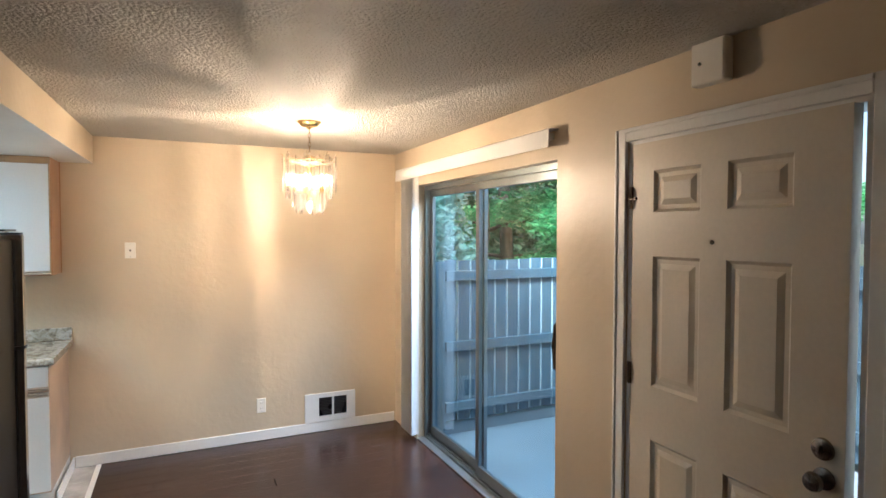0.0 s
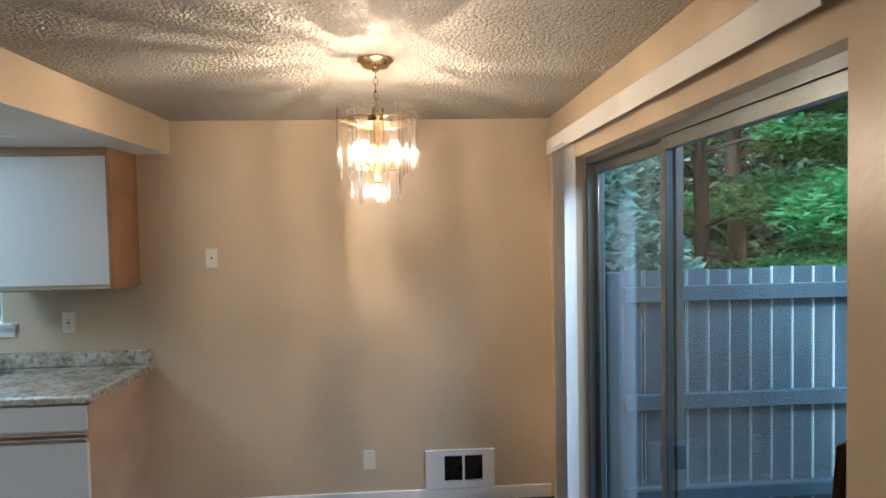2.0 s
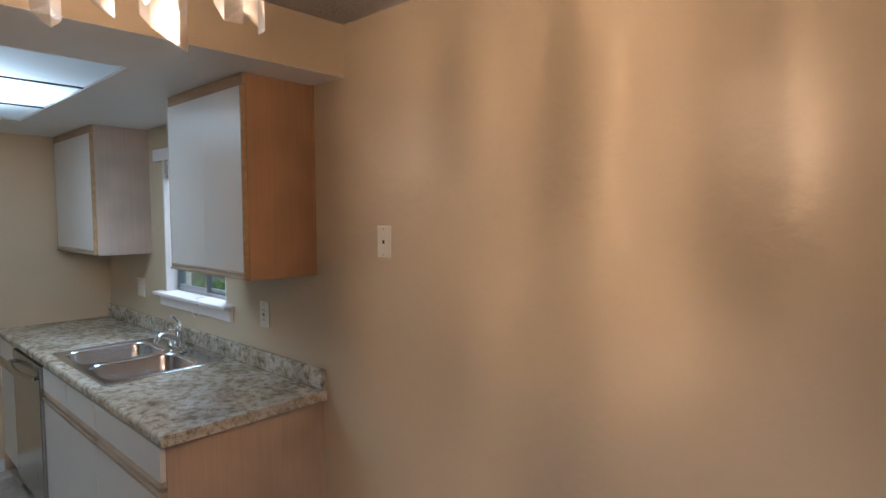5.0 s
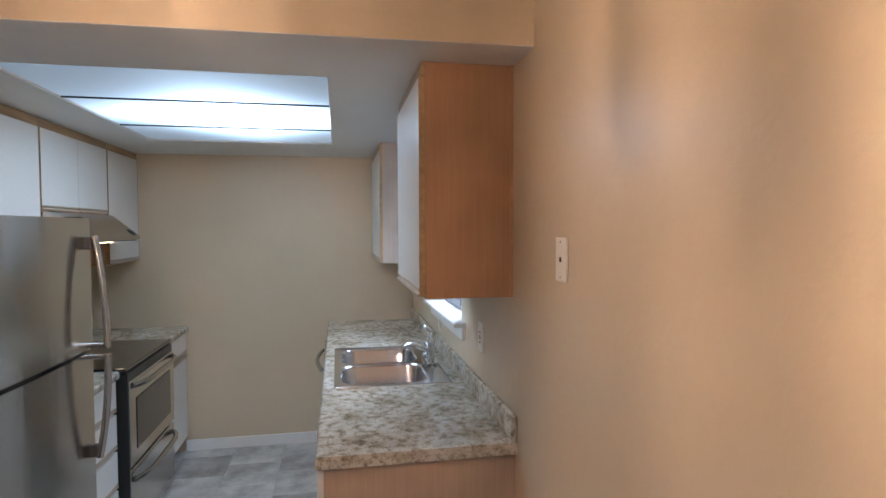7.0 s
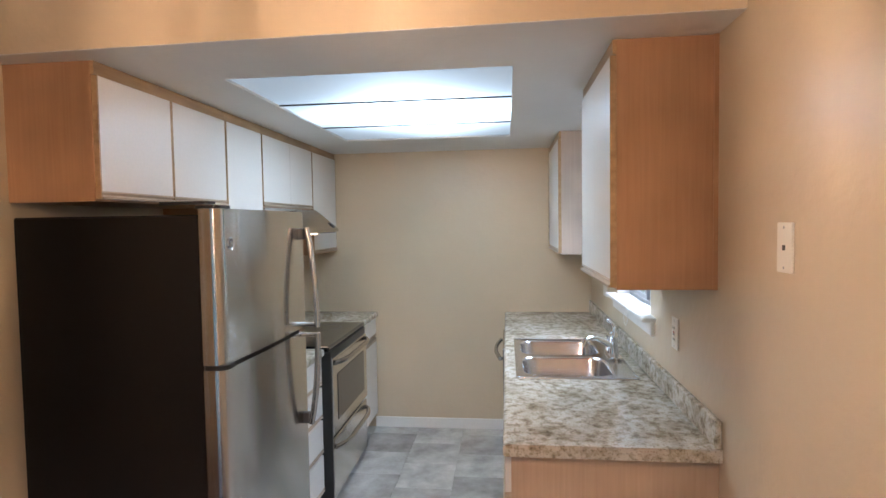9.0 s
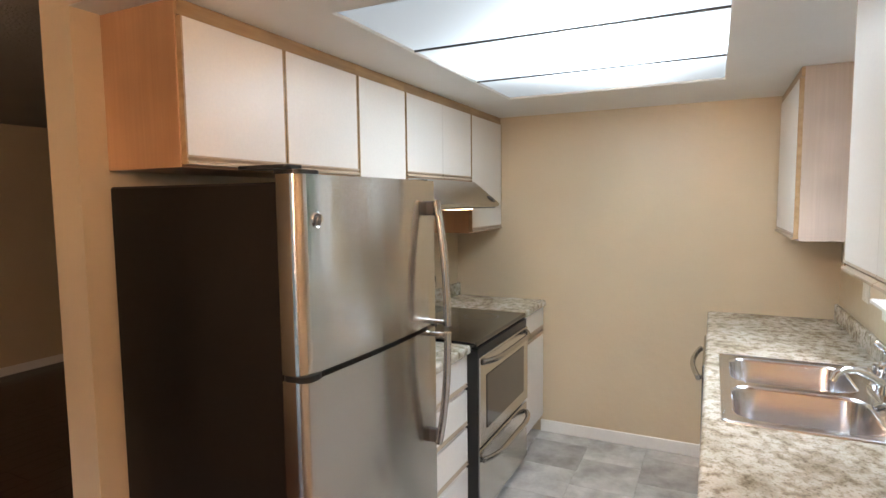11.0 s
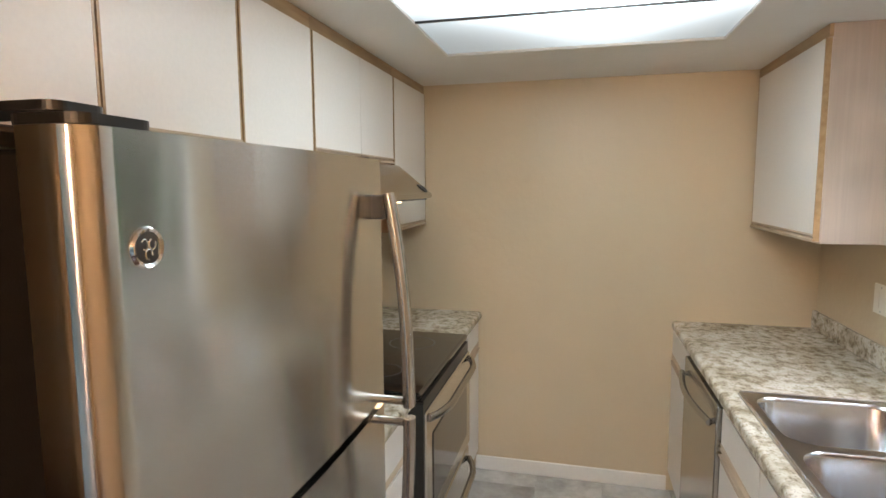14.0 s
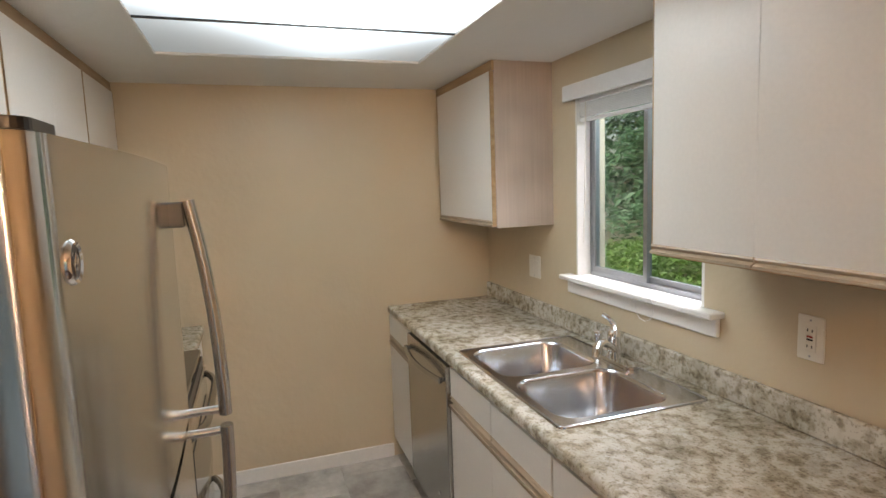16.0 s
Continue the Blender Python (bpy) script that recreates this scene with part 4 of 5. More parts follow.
def fridge():
    x1, x0 = -0.446, -1.152
    yb, yc, yf = YB + 0.03, 4.060, 4.142
    zs, zt = 1.153, 1.657
    t = thing("refrigerator", ((x0 + x1) / 2, 3.75, 0), "stainless top-freezer refrigerator with black sides and long bowed handles", "refrigerator")
    part("cabinet", B(x0 + 0.004, x1 - 0.03, yb, yc - 0.018, 0.03, 1.64, bevel=0.006), M_FRIDGE, t, "black textured cabinet")
    part("gasket", B(x0 + 0.012, x1 - 0.04, yc - 0.018, yc, 0.08, 1.63), M_BLACK, t, "black door gasket")
    part("kick_grille", B(x0 + 0.01, x1 - 0.02, yc - 0.03, yc + 0.01, 0.02, 0.075), M_BLACK, t)
    for x in (x0 + 0.06, x1 - 0.07):
        part("foot", lathe(bmesh.new(), [(0.02, 0.0), (0.02, 0.03)], (x, yc - 0.06, 0), 12), M_BLACK, t)
        part("foot", lathe(bmesh.new(), [(0.02, 0.0), (0.02, 0.03)], (x, yb + 0.06, 0), 12), M_BLACK, t)

    def door(name, z0, z1, label):
        pts = [(x1, yc)]
        for k in range(9):
            a = radians(90 * k / 8)
            pts.append((x1 - 0.04 + 0.04 * math.cos(a), yf - 0.045 + 0.032 * math.sin(a)))
        for k in range(1, 13):
            u = k / 13
            pts.append((x1 - 0.04 + (x0 + 0.012 - x1 + 0.04) * u, yf - 0.013 + 0.009 * u + 0.011 * math.sin(math.pi * u)))
        for k in range(9):
            a = radians(90 + 90 * k / 8)
            pts.append((x0 + 0.012 + 0.012 * math.cos(a), yf - 0.016 + 0.012 * math.sin(a)))
        pts.append((x0, yc))
        bm = prism_z(bmesh.new(), pts, z0, z1)
        return part(name, bm, M_STEEL, t, label, smooth=True)
    up = door("freezer_door", zs + 0.008, zt, "brushed steel freezer door with rounded edges")
    dn = door("fridge_door", 0.085, zs - 0.008, "brushed steel fridge door with rounded edges")
    part("door_gap", B(x0 + 0.02, x1 - 0.03, yc - 0.005, yf - 0.03, zs - 0.008, zs + 0.008), M_BLACK, t, "black gap strip")
    bm = bmesh.new()
    prism_z(bm, rounded_rect(x1 - 0.098, x1 - 0.004, yc - 0.02, yf - 0.018, 0.02), zt + 0.001, zt + 0.011)
    prism_z(bm, rounded_rect(x1 - 0.085, x1 - 0.02, yc - 0.15, yc + 0.02, 0.016), zt + 0.016, zt + 0.025)
    part("top_hinge", bm, M_BLACK, t, "black top hinge cover")
    part("hinge_pin", lathe(bmesh.new(), [(0.009, 0.0115), (0.009, 0.0155)], (x1 - 0.06, yc + 0.02, zt), 10), M_CHROME, t)
    part("corner_cap", B(x0 + 0.005, x0 + 0.035, yc, yf - 0.03, zt, zt + 0.006), M_BLACK, t)
    bm = prism_z(bmesh.new(), rounded_rect(x1 - 0.075, x1 + 0.003, yc - 0.008, yf - 0.004, 0.03), zs - 0.0075, zs + 0.0075)
    part("middle_hinge", bm, M_BLACK, t, "black middle hinge")
    # handles
    hx = x0 + 0.06

    def handle(za, zb, own, lab):
        bm = bmesh.new()
        n = 14
        pts, rad = [], []
        for k in range(n + 1):
            u = k / n
            z = za + (zb - za) * u
            out = 0.068 - 0.037 * u ** 2.2
            pts.append((hx, yf + out, z))
            rad.append(0.0125)
        tube(bm, pts, rad, 12, 1.25)
        s = 1 if zb > za else -1
        tube(bm, [(hx, yf - 0.012, za + s * 0.010), (hx, yf + 0.056, za + s * 0.010)], 0.009, 10)
        grip = part("handle", bm, M_STEELH, own, lab, smooth=True)
        # the mount's dark reflection is put into its colour
        part("mount", B(hx - 0.011, hx + 0.011, yf - 0.012, yf + 0.024, *sorted((zb - s * 0.05, zb - s * 0.002)), bevel=0.003), M_DALU, grip, "steel end mount, coloured dark for its reflection")
        return grip
    handle(zs + 0.012, 1.59, up, "tall bowed steel handle")
    handle(zs - 0.012, 0.745, dn, "tall bowed steel handle")
    lx = x1 - 0.065
    badge = part("badge", lathe(bmesh.new(), [(0.021, -0.003), (0.021, 0.002), (0.019, 0.0045), (0.016, 0.003), (0.016, 0.001)], (lx, yf - 0.0125, 1.545), 28, "y"), M_CHROME, up, "round chrome badge", smooth=True)
    part("badge_disc", lathe(bmesh.new(), [(0.016, 0.001), (0.016, 0.002), (0.0, 0.0022)], (lx, yf - 0.0125, 1.545), 24, "y"), M_DALU, badge, "dark disc")
    bm = bmesh.new()
    for k in range(3):
        a = radians(30 + 120 * k)
        pts = [(lx + 0.0058 * math.cos(a) + 0.0042 * math.cos(a + s), yf - 0.0098, 1.545 + 0.0065 * math.sin(a) + 0.0052 * math.sin(a + s)) for s in (0.7 * q for q in range(8))]
        tube(bm, pts, 0.0011, 5)
    part("badge_mark", bm, M_CHROME, badge, "silver curl pattern")
    part("lock_dot", lathe(bmesh.new(), [(0.008, -0.0), (0.008, 0.003), (0.0, 0.004)], (lx - 0.01, yf - 0.012, 0.70), 14, "y"), M_CHROME, dn, "small chrome dot", smooth=True)


fridge()


def stove():
    x0, x1 = -2.545, -1.765
    yb, yf = YB + 0.01, 4.0
    t = thing("range", ((x0 + x1) / 2, 3.7, 0), "freestanding electric range, black glass cooktop and stainless oven door", "range")
    part("body", B(x0, x1, yb, yf, 0.03, 0.895), M_BLACK, t, "black enamel body")
    part("cooktop", B(x0 - 0.002, x1 + 0.002, yb + 0.06, yf + 0.035, 0.897, 0.925, bevel=0.009, seg=2), M_GLASSTOP, t, "black ceramic glass cooktop")
    ring_print = mat("grey_print", (0.07, 0.07, 0.07), 0.3)
    for cx, cy, r in ((x0 + 0.2, 3.58, 0.075), (x1 - 0.2, 3.58, 0.09), (x0 + 0.2, 3.83, 0.10), (x1 - 0.2, 3.83, 0.075)):
        part("burner_ring", lathe(bmesh.new(), [(r, 0.0), (r, 0.0006), (r - 0.003, 0.0006), (r - 0.003, 0.0)], (cx, cy, 0.9248), 32), ring_print, t, "faint grey burner ring")
    bm = prism_x(bmesh.new(), [(yb, 0.90), (yb + 0.06, 0.90), (yb + 0.055, 1.04), (yb + 0.075, 1.05), (yb + 0.055, 1.17), (yb + 0.03, 1.185), (yb, 1.185)], x0, x1)
    part("backguard", bm, M_BLACK, t, "black backguard")
    bm = prism_x(bmesh.new(), [(yb + 0.077, 1.055), (yb + 0.08, 1.055), (yb + 0.062, 1.165), (yb + 0.059, 1.165)], x0 + 0.015, x1 - 0.015)
    part("control_panel", bm, M_STEELH, t, "sloping steel control panel")
    part("display", prism_x(bmesh.new(), [(yb + 0.079, 1.075), (yb + 0.083, 1.075), (yb + 0.069, 1.15), (yb + 0.065, 1.15)], -2.255, -2.055), M_GLASSTOP, t, "black clock display")
    for x in (x0 + 0.07, x0 + 0.15, x1 - 0.15, x1 - 0.07):
        part("knob", lathe(bmesh.new(), [(0.024, -0.004), (0.022, 0.012), (0.018, 0.024), (0.0, 0.025)], (x, yb + 0.074, 1.108), 18, "y"), M_BLACK, t, "black control knob", smooth=True)
    d = part("oven_door", B(x0 + 0.012, x1 - 0.016, yf + 0.002, yf + 0.05, 0.415, 0.850, bevel=0.005), M_STEEL, t, "stainless oven door")
    part("side_trim", B(x1 - 0.016, x1, yf + 0.0, yf + 0.045, 0.03, 0.89), M_BLACK, t, "black front edge")
    part("oven_window", B(x0 + 0.10, x1 - 0.10, yf + 0.05, yf + 0.0535, 0.485, 0.75, bevel=0.001), M_OVENGLASS, d, "dark oven window")
    part("vent_trim", B(x0 + 0.012, x1 - 0.016, yf + 0.0, yf + 0.04, 0.853, 0.894), M_BLACK, t)

    def bar(z, own, lab, mtl=M_STEELD):
        bm = bmesh.new()
        n = 16
        pts = []
        for k in range(n + 1):
            u = k / n
            pts.append((x0 + 0.045 + (x1 - x0 - 0.09) * u, yf + 0.052 + 0.045 * min(1, 5 * u, 5 * (1 - u)) ** 0.6, z))
        tube(bm, pts, 0.014, 10)
        part("handle", bm, mtl, own, lab, smooth=True)
    bar(0.825, d, "wide steel bar handle")
    w = part("storage_drawer", B(x0 + 0.012, x1 - 0.016, yf + 0.002, yf + 0.045, 0.06, 0.395, bevel=0.005), M_STEEL, t, "stainless storage drawer")
    bar(0.345, w, "wide steel bar handle")
    for x in (x0 + 0.05, x1 - 0.05):
        for y in (yb + 0.05, yf - 0.05):
            part("foot", lathe(bmesh.new(), [(0.018, 0.0), (0.018, 0.03)], (x, y, 0), 10), M_BLACK, t)


stove()


def hood():
    x0, x1 = -2.524, -1.745
    t = thing("range_hood", ((x0 + x1) / 2, 3.6, 1.56), "stainless under-cabinet range hood, lamp on, above the range", "range hood")
    y0, y1 = YB, 3.875
    bm = prism_x(bmesh.new(), [(y0, 1.553), (y1 - 0.006, 1.553), (y1, 1.558), (y1, 1.572), (3.72, 1.70), (y0, 1.70)], x0, x1)
    part("canopy", bm, M_STEELH, t, "brushed steel canopy")
    part("underside", B(x0 + 0.01, x1 - 0.01, y0 + 0.01, y1 - 0.02, 1.546, 1.5525), M_DALU, t, "dark grease filter")
    part("lamp_lens", B(-2.25, -2.05, 3.74, 3.82, 1.540, 1.5455), emitter("hood_lamp", (1.0, 0.75, 0.45), 6), t, "small lit lens")
    def on_slope(za, zb, out):
        y = lambda z: y1 - (z - 1.572) * (y1 - 3.72) / 0.128
        return [(y(za), za), (y(za) + out, za + out * 0.8), (y(zb) + out, zb + out * 0.8), (y(zb), zb)]
    part("switch_panel", prism_x(bmesh.new(), on_slope(1.582, 1.612, 0.003), x0 + 0.03, x0 + 0.072), M_BLACK, t, "black switch panel")
    for k in (0, 1):
        part("switch", prism_x(bmesh.new(), on_slope(1.588, 1.606, 0.006), x0 + 0.035 + 0.018 * k, x0 + 0.047 + 0.018 * k), M_DALU, t)


hood()


# ---------- ceiling light panel ----------
def panel_light():
    t = thing("ceiling_light", ((PX0 + PX1) / 2, (PY0 + PY1) / 2, KZ), "recessed fluorescent light box with three frosted diffusers, lit", "ceiling light")
    bm = bmesh.new()
    box(bm, PX0 - 0.01, PX0, PY0 - 0.01, PY1 + 0.01, KZ + 0.1, KZ + 0.22)
    box(bm, PX1, PX1 + 0.01, PY0 - 0.01, PY1 + 0.01, KZ + 0.1, KZ + 0.22)
    box(bm, PX0, PX1, PY0 - 0.01, PY0, KZ + 0.1, KZ + 0.22)
    box(bm, PX0, PX1, PY1, PY1 + 0.01, KZ + 0.1, KZ + 0.22)
    box(bm, PX0 - 0.01, PX1 + 0.01, PY0 - 0.01, PY1 + 0.01, KZ + 0.22, KZ + 0.23)
    part("light_box", bm, M_TRIM, t, "white light box")
    bm = bmesh.new()
    w = 0.006
    box(bm, PX0, PX1, PY0, PY0 + w, KZ + 0.001, KZ + 0.02)
    box(bm, PX0, PX1, PY1 - w, PY1, KZ + 0.001, KZ + 0.02)
    box(bm, PX0, PX0 + w, PY0 + w, PY1 - w, KZ + 0.001, KZ + 0.02)
    box(bm, PX1 - w, PX1, PY0 + w, PY1 - w, KZ + 0.001, KZ + 0.02)
    part("frame", bm, M_TRIM, t, "white painted frame")
    xs = [PX0 + w, -1.945, -1.315, PX1 - w]
    m, N, L, b = nodes_of("lit_diffuser")
    v = coords(N, L)
    sep = N.new("ShaderNodeSeparateXYZ")
    L.new(v, sep.inputs[0])
    # two tubes run across behind the sheets; the glow falls off away from them

    def lobe(c, width, axis):
        sub = N.new("ShaderNodeMath")
        sub.operation = "SUBTRACT"
        L.new(sep.outputs[axis], sub.inputs[0])
        sub.inputs[1].default_value = c
        dv = N.new("ShaderNodeMath")
        dv.operation = "DIVIDE"
        L.new(sub.outputs[0], dv.inputs[0])
        dv.inputs[1].default_value = width
        p = N.new("ShaderNodeMath")
        p.operation = "MULTIPLY"
        L.new(dv.outputs[0], p.inputs[0])
        L.new(dv.outputs[0], p.inputs[1])
        q = N.new("ShaderNodeMath")
        q.operation = "ADD"
        L.new(p.outputs[0], q.inputs[0])
        q.inputs[1].default_value = 1.0
        q2 = N.new("ShaderNodeMath")
        q2.operation = "MULTIPLY"
        L.new(q.outputs[0], q2.inputs[0])
        L.new(q.outputs[0], q2.inputs[1])
        r = N.new("ShaderNodeMath")
        r.operation = "DIVIDE"
        r.inputs[0].default_value = 1.0
        L.new(q2.outputs[0], r.inputs[1])
        return r.outputs[0]
    a = lobe(-0.05, 0.31, "X")
    c = lobe(0.1, 0.34, "Y")
    s = N.new("ShaderNodeMath")
    s.operation = "MULTIPLY"
    L.new(a, s.inputs[0])
    L.new(c, s.inputs[1])
    mr = N.new("ShaderNodeMapRange")
    mr.inputs["From Min"].default_value = 0.0
    mr.inputs["From Max"].default_value = 1.0
    mr.inputs["To Min"].default_value = PANEL * 0.12
    mr.inputs["To Max"].default_value = PANEL * 11.5
    L.new(s.outputs[0], mr.inputs["Value"])
    b.inputs["Emission Color"].default_value = (0.62, 0.88, 1.0, 1)
    L.new(mr.outputs[0], b.inputs["Emission Strength"])
    b.inputs["Base Color"].default_value = (0.25, 0.27, 0.28, 1)
    b.inputs["Roughness"].default_value = 0.5
    for k in range(3):
        part("diffuser", B(xs[k] + 0.001, xs[k + 1] - 0.011, PY0 + w, PY1 - w, KZ + 0.010, KZ + 0.013), m, t, "frosted lit diffuser")
        if k < 2:
            part("seam_bar", B(xs[k + 1] - 0.010, xs[k + 1], PY0 + w, PY1 - w, KZ + 0.004, KZ + 0.016), M_BLACK, t, "thin dark seam")


PANEL = 1.42
panel_light()


# ---------- chandelier ----------
def chandelier():
    cx, cy = 0.913, 4.474
    t = thing("chandelier", (cx, cy, DZ), "two-tier brass chandelier with clear hanging prisms, lit", "chandelier")
    part("canopy", lathe(bmesh.new(), [(0.072, 0.0), (0.072, -0.006), (0.062, -0.012), (0.05, -0.028), (0.02, -0.034), (0.012, -0.045), (0.0, -0.047)], (cx, cy, DZ), 28), M_BRASS, t, smooth=True)
    ztop = 2.13
    n = 6
    for k in range(n):
        z1 = DZ - 0.04 - k * (DZ - 0.04 - ztop - 0.01) / n
        z0 = DZ - 0.04 - (k + 1) * (DZ - 0.04 - ztop - 0.01) / n - 0.006
        bm = bmesh.new()
        zc, h = (z0 + z1) / 2, (z1 - z0) / 2
        pts = []
        for s in range(13):
            a = 2 * math.pi * s / 12
            o = 0.009 * math.cos(a)
            pts.append((cx + (o if k % 2 else 0), cy + (0 if k % 2 else o), zc + h * math.sin(a)))
        tube(bm, pts, 0.0018, 6, ends=False)
        part("chain_link", bm, M_BRASS, t, smooth=True)
    part("wire", tube(bmesh.new(), [(cx + 0.002, cy + 0.001, DZ - 0.04), (cx - 0.003, cy + 0.002, 2.22), (cx + 0.001, cy, ztop)], 0.0015, 5), M_NICKEL, t)
    part("cap", lathe(bmesh.new(), [(0.0, 0.012), (0.014, 0.008), (0.034, -0.006), (0.036, -0.02), (0.018, -0.026)], (cx, cy, ztop), 20), M_BRASS, t, smooth=True)
    part("top_plate", lathe(bmesh.new(), [(0.0, 0.0), (0.066, -0.003), (0.073, -0.008), (0.066, -0.008), (0.0, -0.005)], (cx, cy, ztop - 0.03), 24), M_HANDLE, t, "small bronze top plate", smooth=True)
    # unseen spokes, added so the bulbs cast radial streaks on the ceiling
    for k in range(8):
        a = 2 * math.pi * k / 8 + 0.1
        e = Vector((-math.sin(a), math.cos(a), 0)) * 0.003
        o = Vector((math.cos(a), math.sin(a), 0))
        c = Vector((cx, cy, 0))
        pts = [c + o * 0.056 - e, c + o * 0.149 - e, c + o * 0.149 + e, c + o * 0.056 + e]
        part("streak_spoke", prism_z(bmesh.new(), [(p.x, p.y) for p in pts], ztop - 0.0375, ztop - 0.035), M_HANDLE, t, "narrow bronze spoke, added to cast streaks on the ceiling")
    part("stem", lathe(bmesh.new(), [(0.012, 0.0), (0.012, -0.09), (0.026, -0.105), (0.026, -0.12), (0.012, -0.135), (0.012, -0.22), (0.02, -0.235), (0.0, -0.25)], (cx, cy, ztop - 0.02), 16), M_BRASS, t, smooth=True)
    for r, z, cnt, ln, nm, wd in ((0.155, ztop - 0.03, 16, 0.235, "upper_ring", 0.042), (0.095, ztop - 0.165, 10, 0.195, "lower_ring", 0.038)):
        bm = bmesh.new()
        for zz in (z,):
            pts = [(cx + (r - 0.006) * math.cos(2 * math.pi * k / 32), cy + (r - 0.006) * math.sin(2 * math.pi * k / 32), zz) for k in range(33)]
            tube(bm, pts, 0.0025, 6, ends=False)
        for k in range(4):
            a = math.pi / 2 * k + 0.3
            tube(bm, [(cx + 0.01 * math.cos(a), cy + 0.01 * math.sin(a), z - 0.03), (cx + (r - 0.006) * math.cos(a), cy + (r - 0.006) * math.sin(a), z)], 0.0025, 6)
        ring = part(nm, bm, M_BRASS, t, "brass ring", smooth=True)
        for k in range(cnt):
            a = 2 * math.pi * k / cnt + 0.1
            rr = r if k % 2 else r - 0.018
            top = z + 0.034 if k % 2 else z + 0.026
            bot = top - ln + (0.0 if k % 2 else -0.02)
            bm = bmesh.new()
            e = Vector((-math.sin(a), math.cos(a), 0))
            o = Vector((math.cos(a), math.sin(a), 0))
            c = Vector((cx, cy, 0)) + o * rr
            w = wd / 2
            sec = [c - e * w, c - e * (w * 0.62) + o * 0.008, c + e * (w * 0.62) + o * 0.008, c + e * w, c + e * (w * 0.55) + o * 0.003, c - e * (w * 0.55) + o * 0.003]
            cut = [0.0, 0.006, 0.022, 0.03, 0.02, 0.008]
            lo = [bm.verts.new((p.x, p.y, bot + (cut[i] if k % 3 else cut[-1 - i]))) for i, p in enumerate(sec)]
            hi = [bm.verts.new((p.x, p.y, top)) for p in sec]
            for i in range(6):
                j = (i + 1) % 6
                bm.faces.new((lo[i], lo[j], hi[j], hi[i]))
            bm.faces.new(lo[::-1])
            bm.faces.new(hi)
            part("prism", bm, M_PRISM, ring, "clear bevelled prism")
            if k % 2:
                p = c + o * 0.004
                part("hook", tube(bmesh.new(), [(p.x - o.x * 0.012, p.y - o.y * 0.012, top - 0.012), (p.x, p.y, top + 0.004), (p.x + o.x * 0.006, p.y + o.y * 0.006, top + 0.012)], 0.0015, 5), M_BRASS, ring)
    spots = [(0.085 * math.cos(2 * math.pi * k / 5 + 0.5), 0.085 * math.sin(2 * math.pi * k / 5 + 0.5), ztop - 0.20) for k in range(5)] + [(0, 0, ztop - 0.305)]
    for k, (dx, dy, z) in enumerate(spots):
        bm = bmesh.new()
        if k < 5:
            tube(bm, [(cx + dx * 0.15, cy + dy * 0.15, z + 0.01), (cx + dx * 0.6, cy + dy * 0.6, z - 0.018), (cx + dx, cy + dy, z - 0.012)], 0.0035, 6)
            lathe(bm, [(0.010, 0.025), (0.012, 0.0), (0.012, -0.014)], (cx + dx, cy + dy, z), 12)
            sgn = 1
        else:
            lathe(bm, [(0.010, 0.02), (0.012, 0.0), (0.012, -0.005)], (cx, cy, z + 0.04), 12)
            sgn = -1
        arm = part("arm", bm, M_BRASS, t, "brass arm with candle cup", smooth=True)
        zb = z + 0.025 if sgn > 0 else z + 0.03
        prof = [(0.006, 0.0), (0.011, 0.012), (0.0135, 0.026), (0.011, 0.042), (0.005, 0.058), (0.0, 0.066)]
        part("bulb", lathe(bmesh.new(), [(r, h * sgn) for r, h in prof], (cx + dx, cy + dy, zb), 10), M_ENVELOPE, arm, "clear flame bulb", smooth=True)
        prof = [(0.0, 0.018), (0.0035, 0.021), (0.004, 0.029), (0.0035, 0.037), (0.0, 0.040)]
        part("filament", lathe(bmesh.new(), [(r, h * sgn) for r, h in prof], (cx + dx, cy + dy, zb), 8), M_BULB, arm, "glowing filament", smooth=True)


chandelier()


